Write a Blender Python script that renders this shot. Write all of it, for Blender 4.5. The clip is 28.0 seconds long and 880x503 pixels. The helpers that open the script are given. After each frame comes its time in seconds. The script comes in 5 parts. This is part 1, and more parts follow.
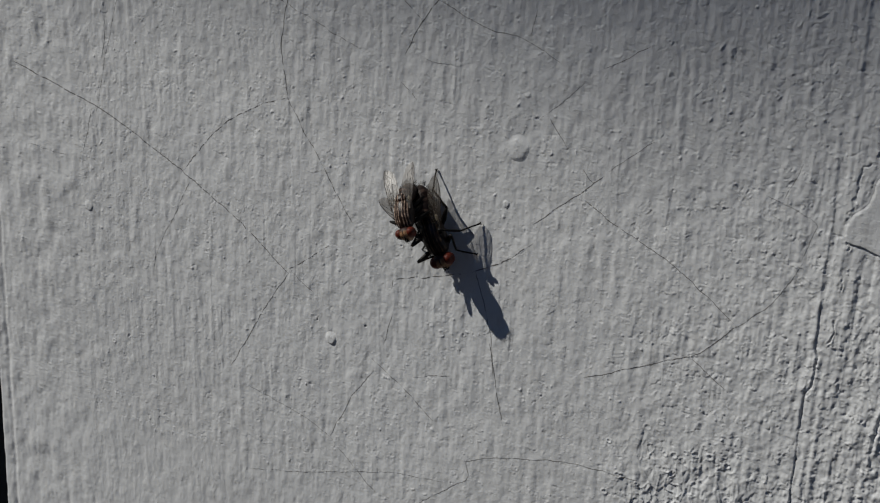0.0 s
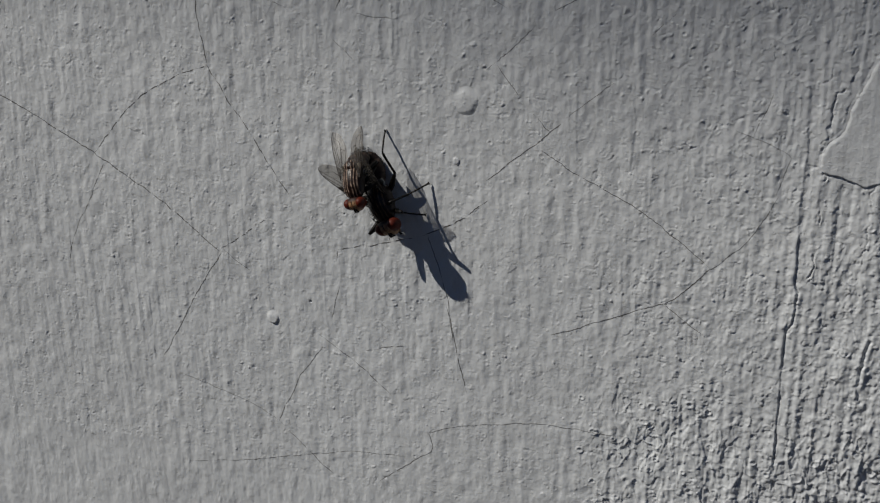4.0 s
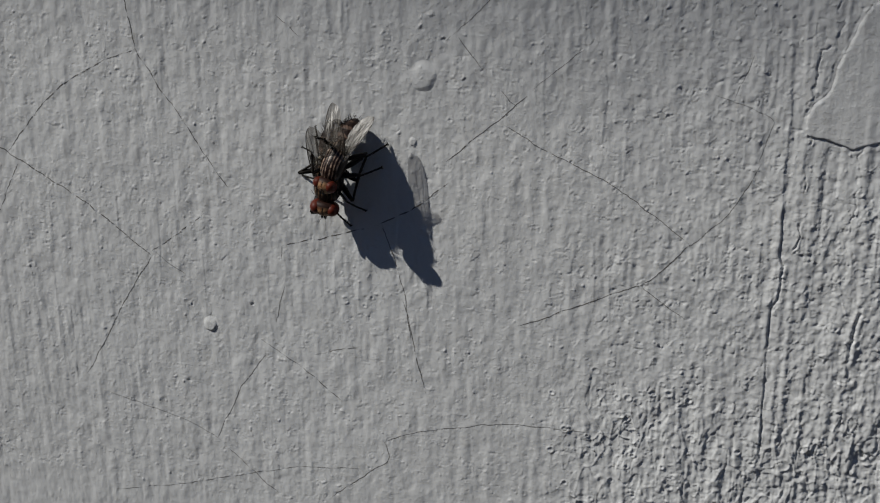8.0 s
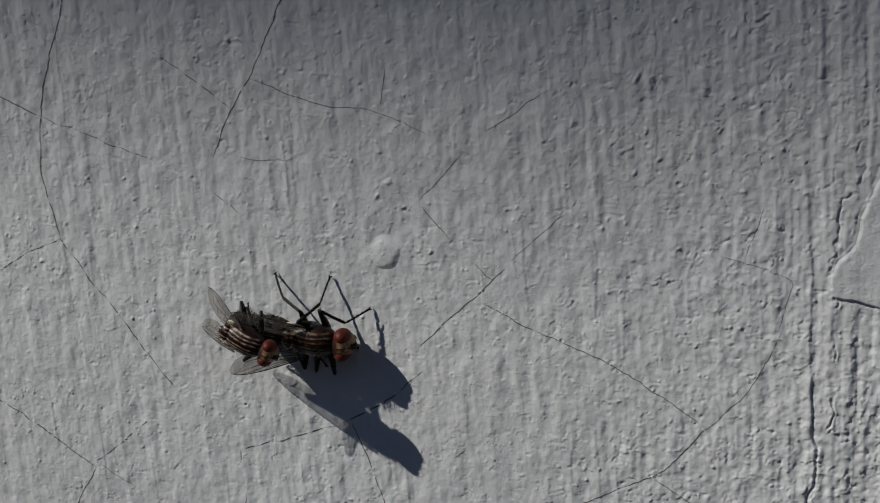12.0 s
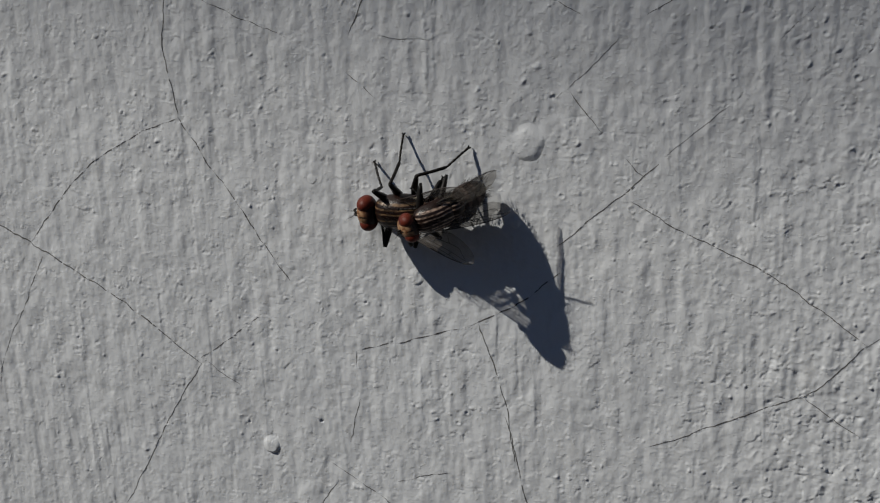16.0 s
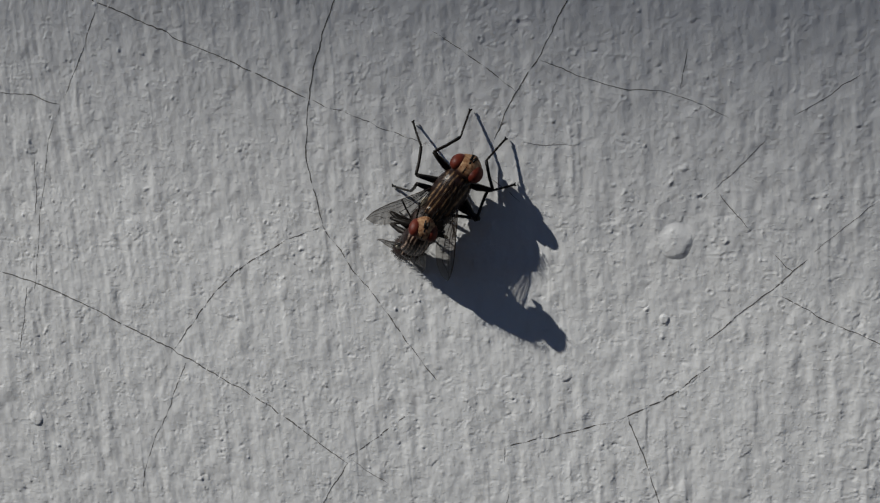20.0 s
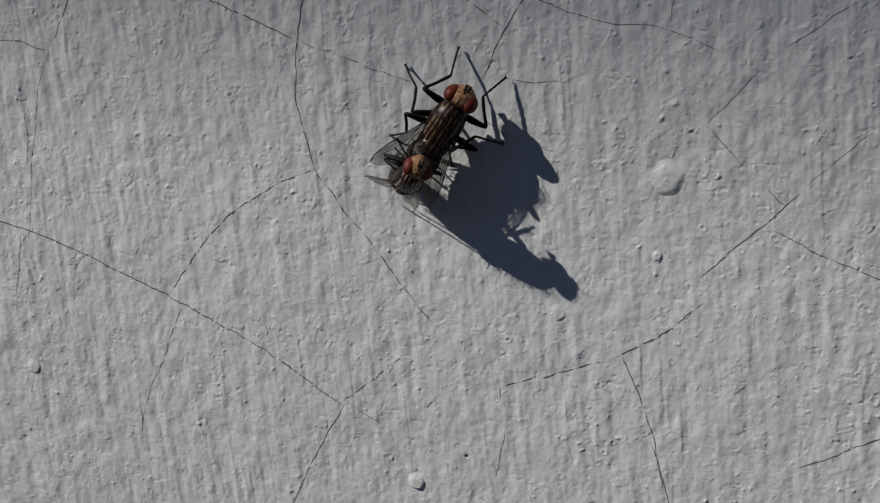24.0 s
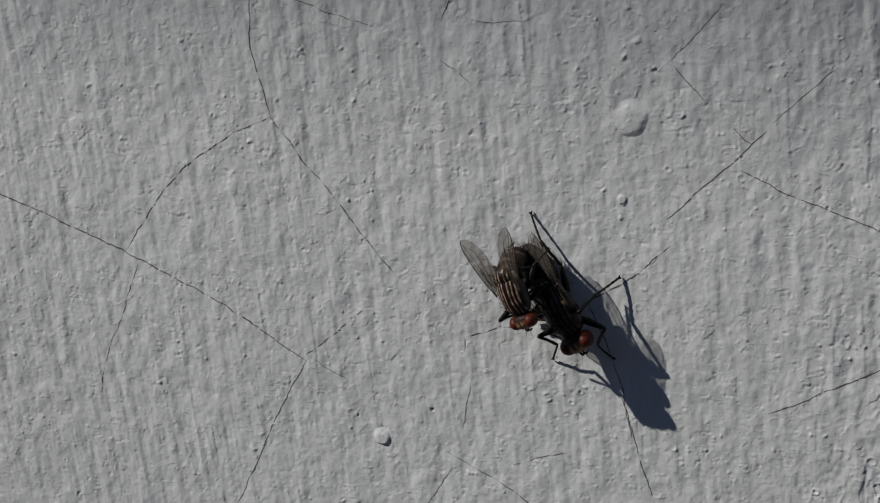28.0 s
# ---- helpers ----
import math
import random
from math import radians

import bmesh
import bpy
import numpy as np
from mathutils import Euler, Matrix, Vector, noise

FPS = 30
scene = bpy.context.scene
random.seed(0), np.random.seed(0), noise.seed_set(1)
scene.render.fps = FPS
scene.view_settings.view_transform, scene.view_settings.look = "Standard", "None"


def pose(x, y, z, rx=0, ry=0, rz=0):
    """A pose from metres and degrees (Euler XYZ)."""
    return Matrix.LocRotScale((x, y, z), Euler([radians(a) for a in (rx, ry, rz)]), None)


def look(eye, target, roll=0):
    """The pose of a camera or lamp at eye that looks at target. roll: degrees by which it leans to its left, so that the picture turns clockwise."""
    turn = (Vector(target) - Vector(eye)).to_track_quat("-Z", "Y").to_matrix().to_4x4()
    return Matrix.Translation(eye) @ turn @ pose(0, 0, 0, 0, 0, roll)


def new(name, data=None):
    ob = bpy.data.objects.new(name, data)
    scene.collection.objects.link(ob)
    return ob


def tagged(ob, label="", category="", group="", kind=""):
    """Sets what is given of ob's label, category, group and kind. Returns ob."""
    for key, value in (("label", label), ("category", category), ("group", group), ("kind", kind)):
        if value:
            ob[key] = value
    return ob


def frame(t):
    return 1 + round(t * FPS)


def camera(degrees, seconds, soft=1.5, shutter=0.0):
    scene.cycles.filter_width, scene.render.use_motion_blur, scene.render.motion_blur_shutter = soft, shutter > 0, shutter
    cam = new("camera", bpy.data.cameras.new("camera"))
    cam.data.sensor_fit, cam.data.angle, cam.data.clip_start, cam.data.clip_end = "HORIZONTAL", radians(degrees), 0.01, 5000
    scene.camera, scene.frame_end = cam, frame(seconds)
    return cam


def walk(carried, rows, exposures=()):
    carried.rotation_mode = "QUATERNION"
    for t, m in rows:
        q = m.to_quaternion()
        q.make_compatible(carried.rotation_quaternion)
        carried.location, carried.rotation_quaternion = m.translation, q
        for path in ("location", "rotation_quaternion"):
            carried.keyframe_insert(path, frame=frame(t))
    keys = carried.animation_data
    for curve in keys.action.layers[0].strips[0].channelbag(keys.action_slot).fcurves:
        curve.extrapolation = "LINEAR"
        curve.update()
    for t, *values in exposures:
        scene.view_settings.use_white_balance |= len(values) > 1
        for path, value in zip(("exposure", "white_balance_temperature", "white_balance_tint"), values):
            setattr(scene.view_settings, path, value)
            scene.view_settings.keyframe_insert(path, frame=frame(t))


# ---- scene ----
cam = camera(34.0, 28.0, soft=1.2)

# seconds, eye, the place on the wall that is looked at, roll
PATH = [
    (0, (0.06944, -0.14134, 0.05095), (-0.00599, 0.0, -0.00790), 2.73),
    (0.5, (0.07075, -0.13711, 0.04812), (0.00851, 0.0, -0.00689), 3.50),
    (1, (0.07179, -0.14007, 0.04654), (0.00799, 0.0, -0.00809), 3.68),
    (1.5, (0.07099, -0.13768, 0.04757), (0.00988, 0.0, -0.00514), 3.40),
    (2, (0.06789, -0.13785, 0.04851), (0.00959, 0.0, -0.00448), 3.47),
    (2.5, (0.06874, -0.13623, 0.04755), (0.01008, 0.0, -0.00432), 3.34),
    (3, (0.06754, -0.13255, 0.05001), (0.01235, 0.0, -0.00294), 1.92),
    (3.5, (0.06284, -0.13511, 0.05032), (0.00403, 0.0, -0.00312), 0.99),
    (4, (0.05505, -0.13781, 0.04965), (0.00038, 0.0, -0.01118), 0.00),
    (4.5, (0.04973, -0.14023, 0.04488), (0.00036, 0.0, -0.01779), 0.35),
    (6.5, (0.03925, -0.13380, 0.04469), (-0.00114, 0.0, -0.00044), -0.46),
    (7, (0.04016, -0.13412, 0.04070), (-0.00079, 0.0, -0.00507), -0.46),
    (7.5, (0.04066, -0.13292, 0.04112), (0.00047, 0.0, -0.00540), -0.62),
    (8, (0.04270, -0.13438, 0.03841), (0.00515, 0.0, -0.01179), 0.24),
    (8.5, (0.03977, -0.13568, 0.04421), (-0.00165, 0.0, -0.00398), -0.98),
    (9, (0.04029, -0.12967, 0.04591), (0.00230, 0.0, 0.00238), -0.62),
    (9.5, (0.03948, -0.12959, 0.04423), (0.00180, 0.0, -0.00048), -0.37),
    (10, (0.03893, -0.12873, 0.04653), (0.00247, 0.0, 0.00038), -1.10),
    (10.5, (0.04105, -0.12463, 0.04787), (0.00797, 0.0, 0.00216), -1.76),
    (11, (0.04112, -0.11815, 0.04393), (0.01142, 0.0, 0.00082), -2.82),
    (11.5, (0.04212, -0.11427, 0.04361), (0.01232, 0.0, 0.00447), -2.91),
    (12, (0.04200, -0.11305, 0.04060), (0.00830, 0.0, 0.00662), -3.88),
    (12.5, (0.03994, -0.11010, 0.03691), (0.00697, 0.0, 0.00435), -3.98),
    (14.5, (0.03858, -0.10507, 0.03728), (0.00949, 0.0, 0.00876), -3.09),
    (15, (0.03622, -0.10563, 0.03899), (0.00338, 0.0, 0.00199), -2.22),
    (15.5, (0.03018, -0.11077, 0.03149), (-0.00426, 0.0, -0.00288), -0.57),
    (16, (0.03185, -0.11015, 0.03229), (-0.00436, 0.0, -0.00323), -1.52),
    (16.5, (0.03497, -0.10758, 0.03068), (-0.00189, 0.0, -0.00625), -2.17),
    (17, (0.03460, -0.10493, 0.03553), (0.00000, 0.0, 0.00000), -2.87),
    (17.5, (0.03392, -0.10686, 0.03389), (-0.00164, 0.0, -0.00063), -2.68),
    (18, (0.03240, -0.10867, 0.03315), (-0.00324, 0.0, -0.00142), -2.58),
    (18.5, (0.02728, -0.10894, 0.03976), (-0.00849, 0.0, 0.00753), -3.51),
    (19, (0.02126, -0.11436, 0.04274), (-0.01743, 0.0, 0.01043), -3.86),
    (19.5, (0.02006, -0.11600, 0.04051), (-0.01806, 0.0, 0.00759), -3.63),
    (20, (0.02058, -0.11483, 0.03895), (-0.01718, 0.0, 0.00519), -3.80),
    (20.5, (0.02015, -0.11601, 0.03660), (-0.01837, 0.0, 0.00298), -3.50),
    (21, (0.02009, -0.11577, 0.03756), (-0.01837, 0.0, 0.00404), -3.67),
    (21.5, (0.02177, -0.11448, 0.03670), (-0.01664, 0.0, 0.00208), -3.77),
    (22, (0.02159, -0.11515, 0.03672), (-0.01727, 0.0, 0.00106), -3.96),
    (22.5, (0.02189, -0.11461, 0.03579), (-0.01640, 0.0, -0.00038), -3.89),
    (24.5, (0.02227, -0.11405, 0.03798), (-0.01707, 0.0, -0.00008), -5.02),
    (25, (0.02159, -0.11630, 0.03530), (-0.01934, 0.0, -0.00258), -4.53),
    (25.5, (0.02117, -0.11569, 0.03820), (-0.01847, 0.0, 0.00072), -4.92),
    (26, (0.02252, -0.11499, 0.03748), (-0.01666, 0.0, -0.00058), -5.13),
    (26.5, (0.02287, -0.11395, 0.03676), (-0.01512, 0.0, -0.00214), -5.20),
    (27, (0.02406, -0.11133, 0.03625), (-0.01315, 0.0, -0.00213), -5.68),
    (27.5, (0.02276, -0.11108, 0.03634), (-0.01346, 0.0, -0.00184), -5.75),
    (28, (0.02331, -0.11168, 0.03406), (-0.01380, 0.0, -0.00493), -5.59),
]
# seconds, stops
EXPOSURES = [(0.0, -0.48), (8.0, -0.50), (12.0, -0.44), (15.0, -0.38), (17.0, -0.38), (18.0, -0.40), (19.0, -0.16), (20.0, -0.18), (22.0, -0.29), (25.0, -0.30), (28.0, -0.40)]
walk(cam, [(t, look(eye, target, roll)) for t, eye, target, roll in PATH], EXPOSURES)

# ---- light: high sun that rakes down the wall, clear sky ----
SUN = Vector((1.642, 1.0, -1.911)).normalized()      # the way the sunlight goes
sun_data = bpy.data.lights.new("sun", "SUN")
sun_data.energy, sun_data.angle, sun_data.color = 5.0, radians(0.55), (1.0, 0.965, 0.89)
sun = new("sun", sun_data)
sun.matrix_world = look((0, 0, 0), SUN)

world = bpy.data.worlds.new("sky")
scene.world = world
world.use_nodes = True
wn = world.node_tree
sky = wn.nodes.new("ShaderNodeTexSky")
sky.sky_type, sky.sun_disc, sky.ozone_density, sky.dust_density = "NISHITA", False, 7.0, 0.0
sky.sun_elevation = math.asin(-SUN.z)
sky.sun_rotation = math.atan2(-SUN.x, -SUN.y)
wn.nodes["Background"].inputs["Strength"].default_value = 0.077
wn.links.new(sky.outputs[0], wn.nodes["Background"].inputs["Color"])

MM = 0.001


# ---- materials ----
class Mat:
    """A node material with a Principled shader; small helpers for its nodes."""

    def __init__(self, name, color, rough=0.6, metal=0.0, spec=0.5):
        self.m = bpy.data.materials.new(name)
        self.m.use_nodes = True
        self.t = self.m.node_tree
        self.p = self.t.nodes["Principled BSDF"]
        self.out = self.t.nodes["Material Output"]
        self.p.inputs["Base Color"].default_value = (*color, 1)
        self.p.inputs["Roughness"].default_value = rough
        self.p.inputs["Metallic"].default_value = metal
        self.p.inputs["Specular IOR Level"].default_value = spec

    def node(self, kind, **values):
        n = self.t.nodes.new(kind)
        for key, value in values.items():
            n.inputs[key].default_value = value
        return n

    def link(self, a, b):
        self.t.links.new(a, b)

    def coords(self, scale=(1, 1, 1)):
        c, m = self.node("ShaderNodeTexCoord"), self.node("ShaderNodeMapping")
        m.inputs["Scale"].default_value = scale
        self.link(c.outputs["Object"], m.inputs["Vector"])
        return m.outputs["Vector"]

    def noise(self, scale, detail=3.0, rough=0.55, stretch=(1, 1, 1)):
        n = self.node("ShaderNodeTexNoise", Scale=scale, Detail=detail, Roughness=rough)
        self.link(self.coords(stretch), n.inputs["Vector"])
        return n.outputs["Fac"]

    def ramp(self, fac, *stops):
        r = self.node("ShaderNodeValToRGB")
        while len(r.color_ramp.elements) < len(stops):
            r.color_ramp.elements.new(0.5)
        for e, (at, color) in zip(r.color_ramp.elements, stops):
            e.position, e.color = at, (*color, 1)
        self.link(fac, r.inputs["Fac"])
        return r.outputs["Color"]

    def mix(self, fac, a, b):
        n = self.t.nodes.new("ShaderNodeMix")
        n.data_type = "RGBA"
        self.link(fac, n.inputs[0])
        for value, socket in ((a, n.inputs[6]), (b, n.inputs[7])):
            if isinstance(value, tuple):
                socket.default_value = (*value, 1)
            else:
                self.link(value, socket)
        return n.outputs[2]

    def base(self, color):
        self.link(color, self.p.inputs["Base Color"])

    def bump(self, height, distance, strength=1.0, before=None):
        n = self.node("ShaderNodeBump", Strength=strength, Distance=distance)
        self.link(height, n.inputs["Height"])
        if before:
            self.link(before, n.inputs["Normal"])
        self.link(n.outputs["Normal"], self.p.inputs["Normal"])
        return n.outputs["Normal"]


def paint_material():
    m = Mat("wall_paint", (0.62, 0.61, 0.59), 0.55, 0, 0.4)
    tone = m.ramp(m.noise(28, 4, 0.6), (0.3, (0.58, 0.592, 0.602)), (0.7, (0.63, 0.645, 0.657)))
    fine = m.noise(900, 4, 0.6, (1, 1, 0.35))
    m.base(m.mix(m.ramp(fine, (0.25, (0, 0, 0)), (0.45, (1, 1, 1))), (0.56, 0.566, 0.567), tone))
    m.link(m.ramp(m.noise(400, 3), (0.3, (0.45, 0.45, 0.45)), (0.7, (0.7, 0.7, 0.7))), m.p.inputs["Roughness"])
    n = m.bump(m.noise(2600, 4, 0.6, (1, 1, 0.5)), 0.00008, 0.34)
    fleck = m.ramp(m.noise(2300, 2, 0.5, (1, 1, 1.6)), (0.60, (0, 0, 0)), (0.68, (1, 1, 1)))
    n = m.bump(fleck, 0.00006, 0.25, n)
    m.bump(m.noise(7000, 2, 0.5), 0.00003, 0.22, n)
    return m.m


PAINT = paint_material()
_m = Mat("crack_gap", (0.03, 0.028, 0.025), 0.9)
_m.base(_m.ramp(_m.noise(3000), (0.3, (0.045, 0.042, 0.04)), (0.7, (0.15, 0.145, 0.137))))
CRACK = _m.m
# near-black colour that stands in for deep shade
_m = Mat("painted_shade", (0.012, 0.012, 0.013), 0.9)
DEEP_SHADE = _m.m
_m = Mat("asphalt", (0.22, 0.2, 0.17), 0.9)
_m.base(_m.ramp(_m.noise(6, 6), (0.3, (0.04, 0.038, 0.036)), (0.7, (0.07, 0.067, 0.063))))
GROUND = _m.m
_m = Mat("blocker_plaster", (0.12, 0.11, 0.1), 0.9)
_m.base(_m.ramp(_m.noise(4, 6), (0.3, (0.27, 0.18, 0.155)), (0.7, (0.38, 0.265, 0.23))))
BLOCKER = _m.m


# ---- mesh helpers ----
def mesh_of(name, verts, faces, material, smooth=True):
    me = bpy.data.meshes.new(name)
    me.from_pydata(verts, [], faces)
    me.materials.append(material)
    if smooth:
        me.polygons.foreach_set("use_smooth", np.ones(len(me.polygons), bool))
    me.update()
    return me


def part(name, me, parent, label=""):
    ob = new(name, me)
    ob.parent = parent
    return tagged(ob, label) if label else ob


# ---- the wall ----
X0, X1, Z0, Z1 = -80.4, 64.0, -67.0, 36.0        # millimetres


GRIDS = {}


def lattice(u, v, seed):
    """Smooth value noise, -1 to 1, at arrays u and v in cells."""
    if seed not in GRIDS:
        GRIDS[seed] = np.random.RandomState(seed).uniform(-1, 1, (256, 256))
    grid = GRIDS[seed]
    iu, iv = np.floor(u).astype(int), np.floor(v).astype(int)
    fu, fv = u - iu, v - iv
    fu, fv = fu * fu * (3 - 2 * fu), fv * fv * (3 - 2 * fv)
    a, b, c, d = iu % 256, (iu + 1) % 256, iv % 256, (iv + 1) % 256
    return (grid[a, c] * (1 - fu) + grid[b, c] * fu) * (1 - fv) + (grid[a, d] * (1 - fu) + grid[b, d] * fu) * fv


def ramp(v, a, b):
    s = np.clip((v - a) / (b - a), 0, 1)
    return s * s * (3 - 2 * s)


def inside(x, z, corners):
    """Rough signed distance, millimetres, to a polygon; positive inside."""
    best, odd = np.full(x.shape, 1e9), np.zeros(x.shape, bool)
    for (ax, az), (bx, bz) in zip(corners, corners[1:] + corners[:1]):
        s = np.clip(((x - ax) * (bx - ax) + (z - az) * (bz - az)) / ((bx - ax) ** 2 + (bz - az) ** 2), 0, 1)
        best = np.minimum(best, np.hypot(x - ax - s * (bx - ax), z - az - s * (bz - az)))
        odd ^= ((az > z) != (bz > z)) & (x < (bx - ax) * (z - az) / (bz - az + 1e-9) + ax)
    return np.where(odd, best, -best)


def along(x, z, line):
    """Distance to a polyline and the side, positive to the right of an upward line."""
    best, side = np.full(x.shape, 1e9), np.zeros(x.shape)
    for (ax, az), (bx, bz) in zip(line, line[1:]):
        s = np.clip(((x - ax) * (bx - ax) + (z - az) * (bz - az)) / ((bx - ax) ** 2 + (bz - az) ** 2), 0, 1)
        d = np.hypot(x - ax - s * (bx - ax), z - az - s * (bz - az))
        near = d < best
        best = np.where(near, d, best)
        side = np.where(near, np.sign((x - ax) * (bz - az) - (z - az) * (bx - ax)), side)
    return best, side


PATCH = [(40.7, 3.2), (42.8, 2.9), (44.8, 2.2), (46.1, 2.7), (47.6, 3.2), (47.8, 4.6), (48.1, 6.3), (48.3, 7.7), (47.5, 8.6), (46.8, 10.8), (47.3, 11.6), (47.7, 13.2), (47.8, 14.6), (47.4, 16.2), (46.5, 16.5), (45.2, 16.0), (44.6, 15.2), (44.2, 13.8), (43.5, 12.3), (43.0, 11.1), (42.6, 9.6), (42.3, 7.8), (41.1, 6.5), (40.4, 5.1), (40.3, 3.9)]
PATCH_SMALL = [(47.9, 19.1), (48.9, 20.1), (50.5, 20.3), (50.9, 19.5), (50.5, 18.7), (50.4, 17.4), (49.3, 17.7), (48.7, 18.2)]
FAULT = [(39.1, -4.3), (39.14, -6.8), (39.16, -9.0), (39.6, -9.9), (39.45, -11.0), (39.55, -11.6), (39.3, -13.3), (38.7, -14.2), (38.7, -19.6), (38.8, -30.0)]
CURL = [(40.95, 3.3), (40.96, 2.0), (40.4, 1.4), (40.85, 0.3), (40.9, -1.6), (40.7, -5.5), (40.73, -7.7), (40.2, -8.9), (39.65, -10.1)]

RIFT = [(46.9, -14.0), (46.5, -17.5), (46.7, -21.0)]
FISSURES = [[(42.8, 18.4), (42.4, 17.4), (42.6, 15.9), (42.5, 15.1)], [(43.0, 14.0), (42.7, 13.3), (42.6, 12.5)], [(41.8, 16.5), (41.4, 15.8)],
            [(40.7, 13.7), (40.5, 12.7), (39.9, 12.2)], [(41.9, 11.8), (41.3, 11.4), (41.1, 9.7), (40.9, 7.7), (40.7, 6.3), (40.3, 5.1)], [(39.2, 3.8), (40.1, 3.7)], [(45.7, 2.3), (45.7, -0.2), (45.4, -5.7)]]


def blot(x, z, size, seed, tall=1.0):
    """Noise without a grain: two layers turned against each other."""
    a = 0.6 + 0.37 * seed
    c, s = math.cos(a), math.sin(a)
    u, v = c * x - s * z / tall, s * x + c * z / tall
    p, q = 0.62 * u + 0.78 * v, 0.62 * v - 0.78 * u
    return 0.72 * (lattice(u / size, v / size, seed) + lattice(p / size + 17, q / size + 5, seed + 1))


PLATES = ((PATCH, 0.11), (PATCH_SMALL, 0.07))
# middle, radius and height of dried drops and blisters
DROPS = ((3.2, 6.6, 1.65, 0.18), (-21.2, -22.9, 0.9, 0.16), (-6.6, -5.6, 0.9, 0.06), (-15.8, 2.5, 0.6, 0.035), (2.2, -0.3, 0.5, 0.05), (-60.5, -13.0, 0.9, 0.2))


_rng = np.random.RandomState(12)
# place, lowest and highest point and height of the sharp stroke edges; crowded on the right
STROKES = [(_rng.uniform(34, 55), a, a + _rng.uniform(5, 17), _rng.uniform(0.025, 0.065) * (1 if a < -4 else 0.6)) for a in _rng.uniform(-46, 20, 70)]
STROKES += [(_rng.uniform(-66, 33), a, a + _rng.uniform(5, 16), _rng.uniform(0.018, 0.045)) for a in _rng.uniform(-46, 22, 110)]
STROKES += [(39.0, -4.0, 13.0, 0.055)]
# middle, radius and height of rims
BUBBLES = [(_rng.uniform(-60, 40), _rng.uniform(-44, 26), _rng.uniform(0.14, 0.34), _rng.uniform(0.02, 0.05)) for _ in range(90)]
BUBBLES += [(_rng.uniform(16, 40), _rng.uniform(-44, -22), _rng.uniform(0.2, 0.45), _rng.uniform(0.05, 0.10)) for _ in range(40)]


def plate_edge(x, z, corners):
    """Distance inward from the ragged edge of a plate."""
    wob = 0.5 * blot(x, z, 5, 3) + 0.2 * blot(x, z, 1.3, 4)
    jag = 0.22 * lattice(z / 1.3, z / 4, 29) + 0.12 * lattice(z / 0.35, z / 4, 30)
    return inside(x + 0.15 * wob + 0.25 * jag, z + 0.15 * wob - 0.2 * jag, corners) + 0.08 * blot(x, z, 0.9, 46)


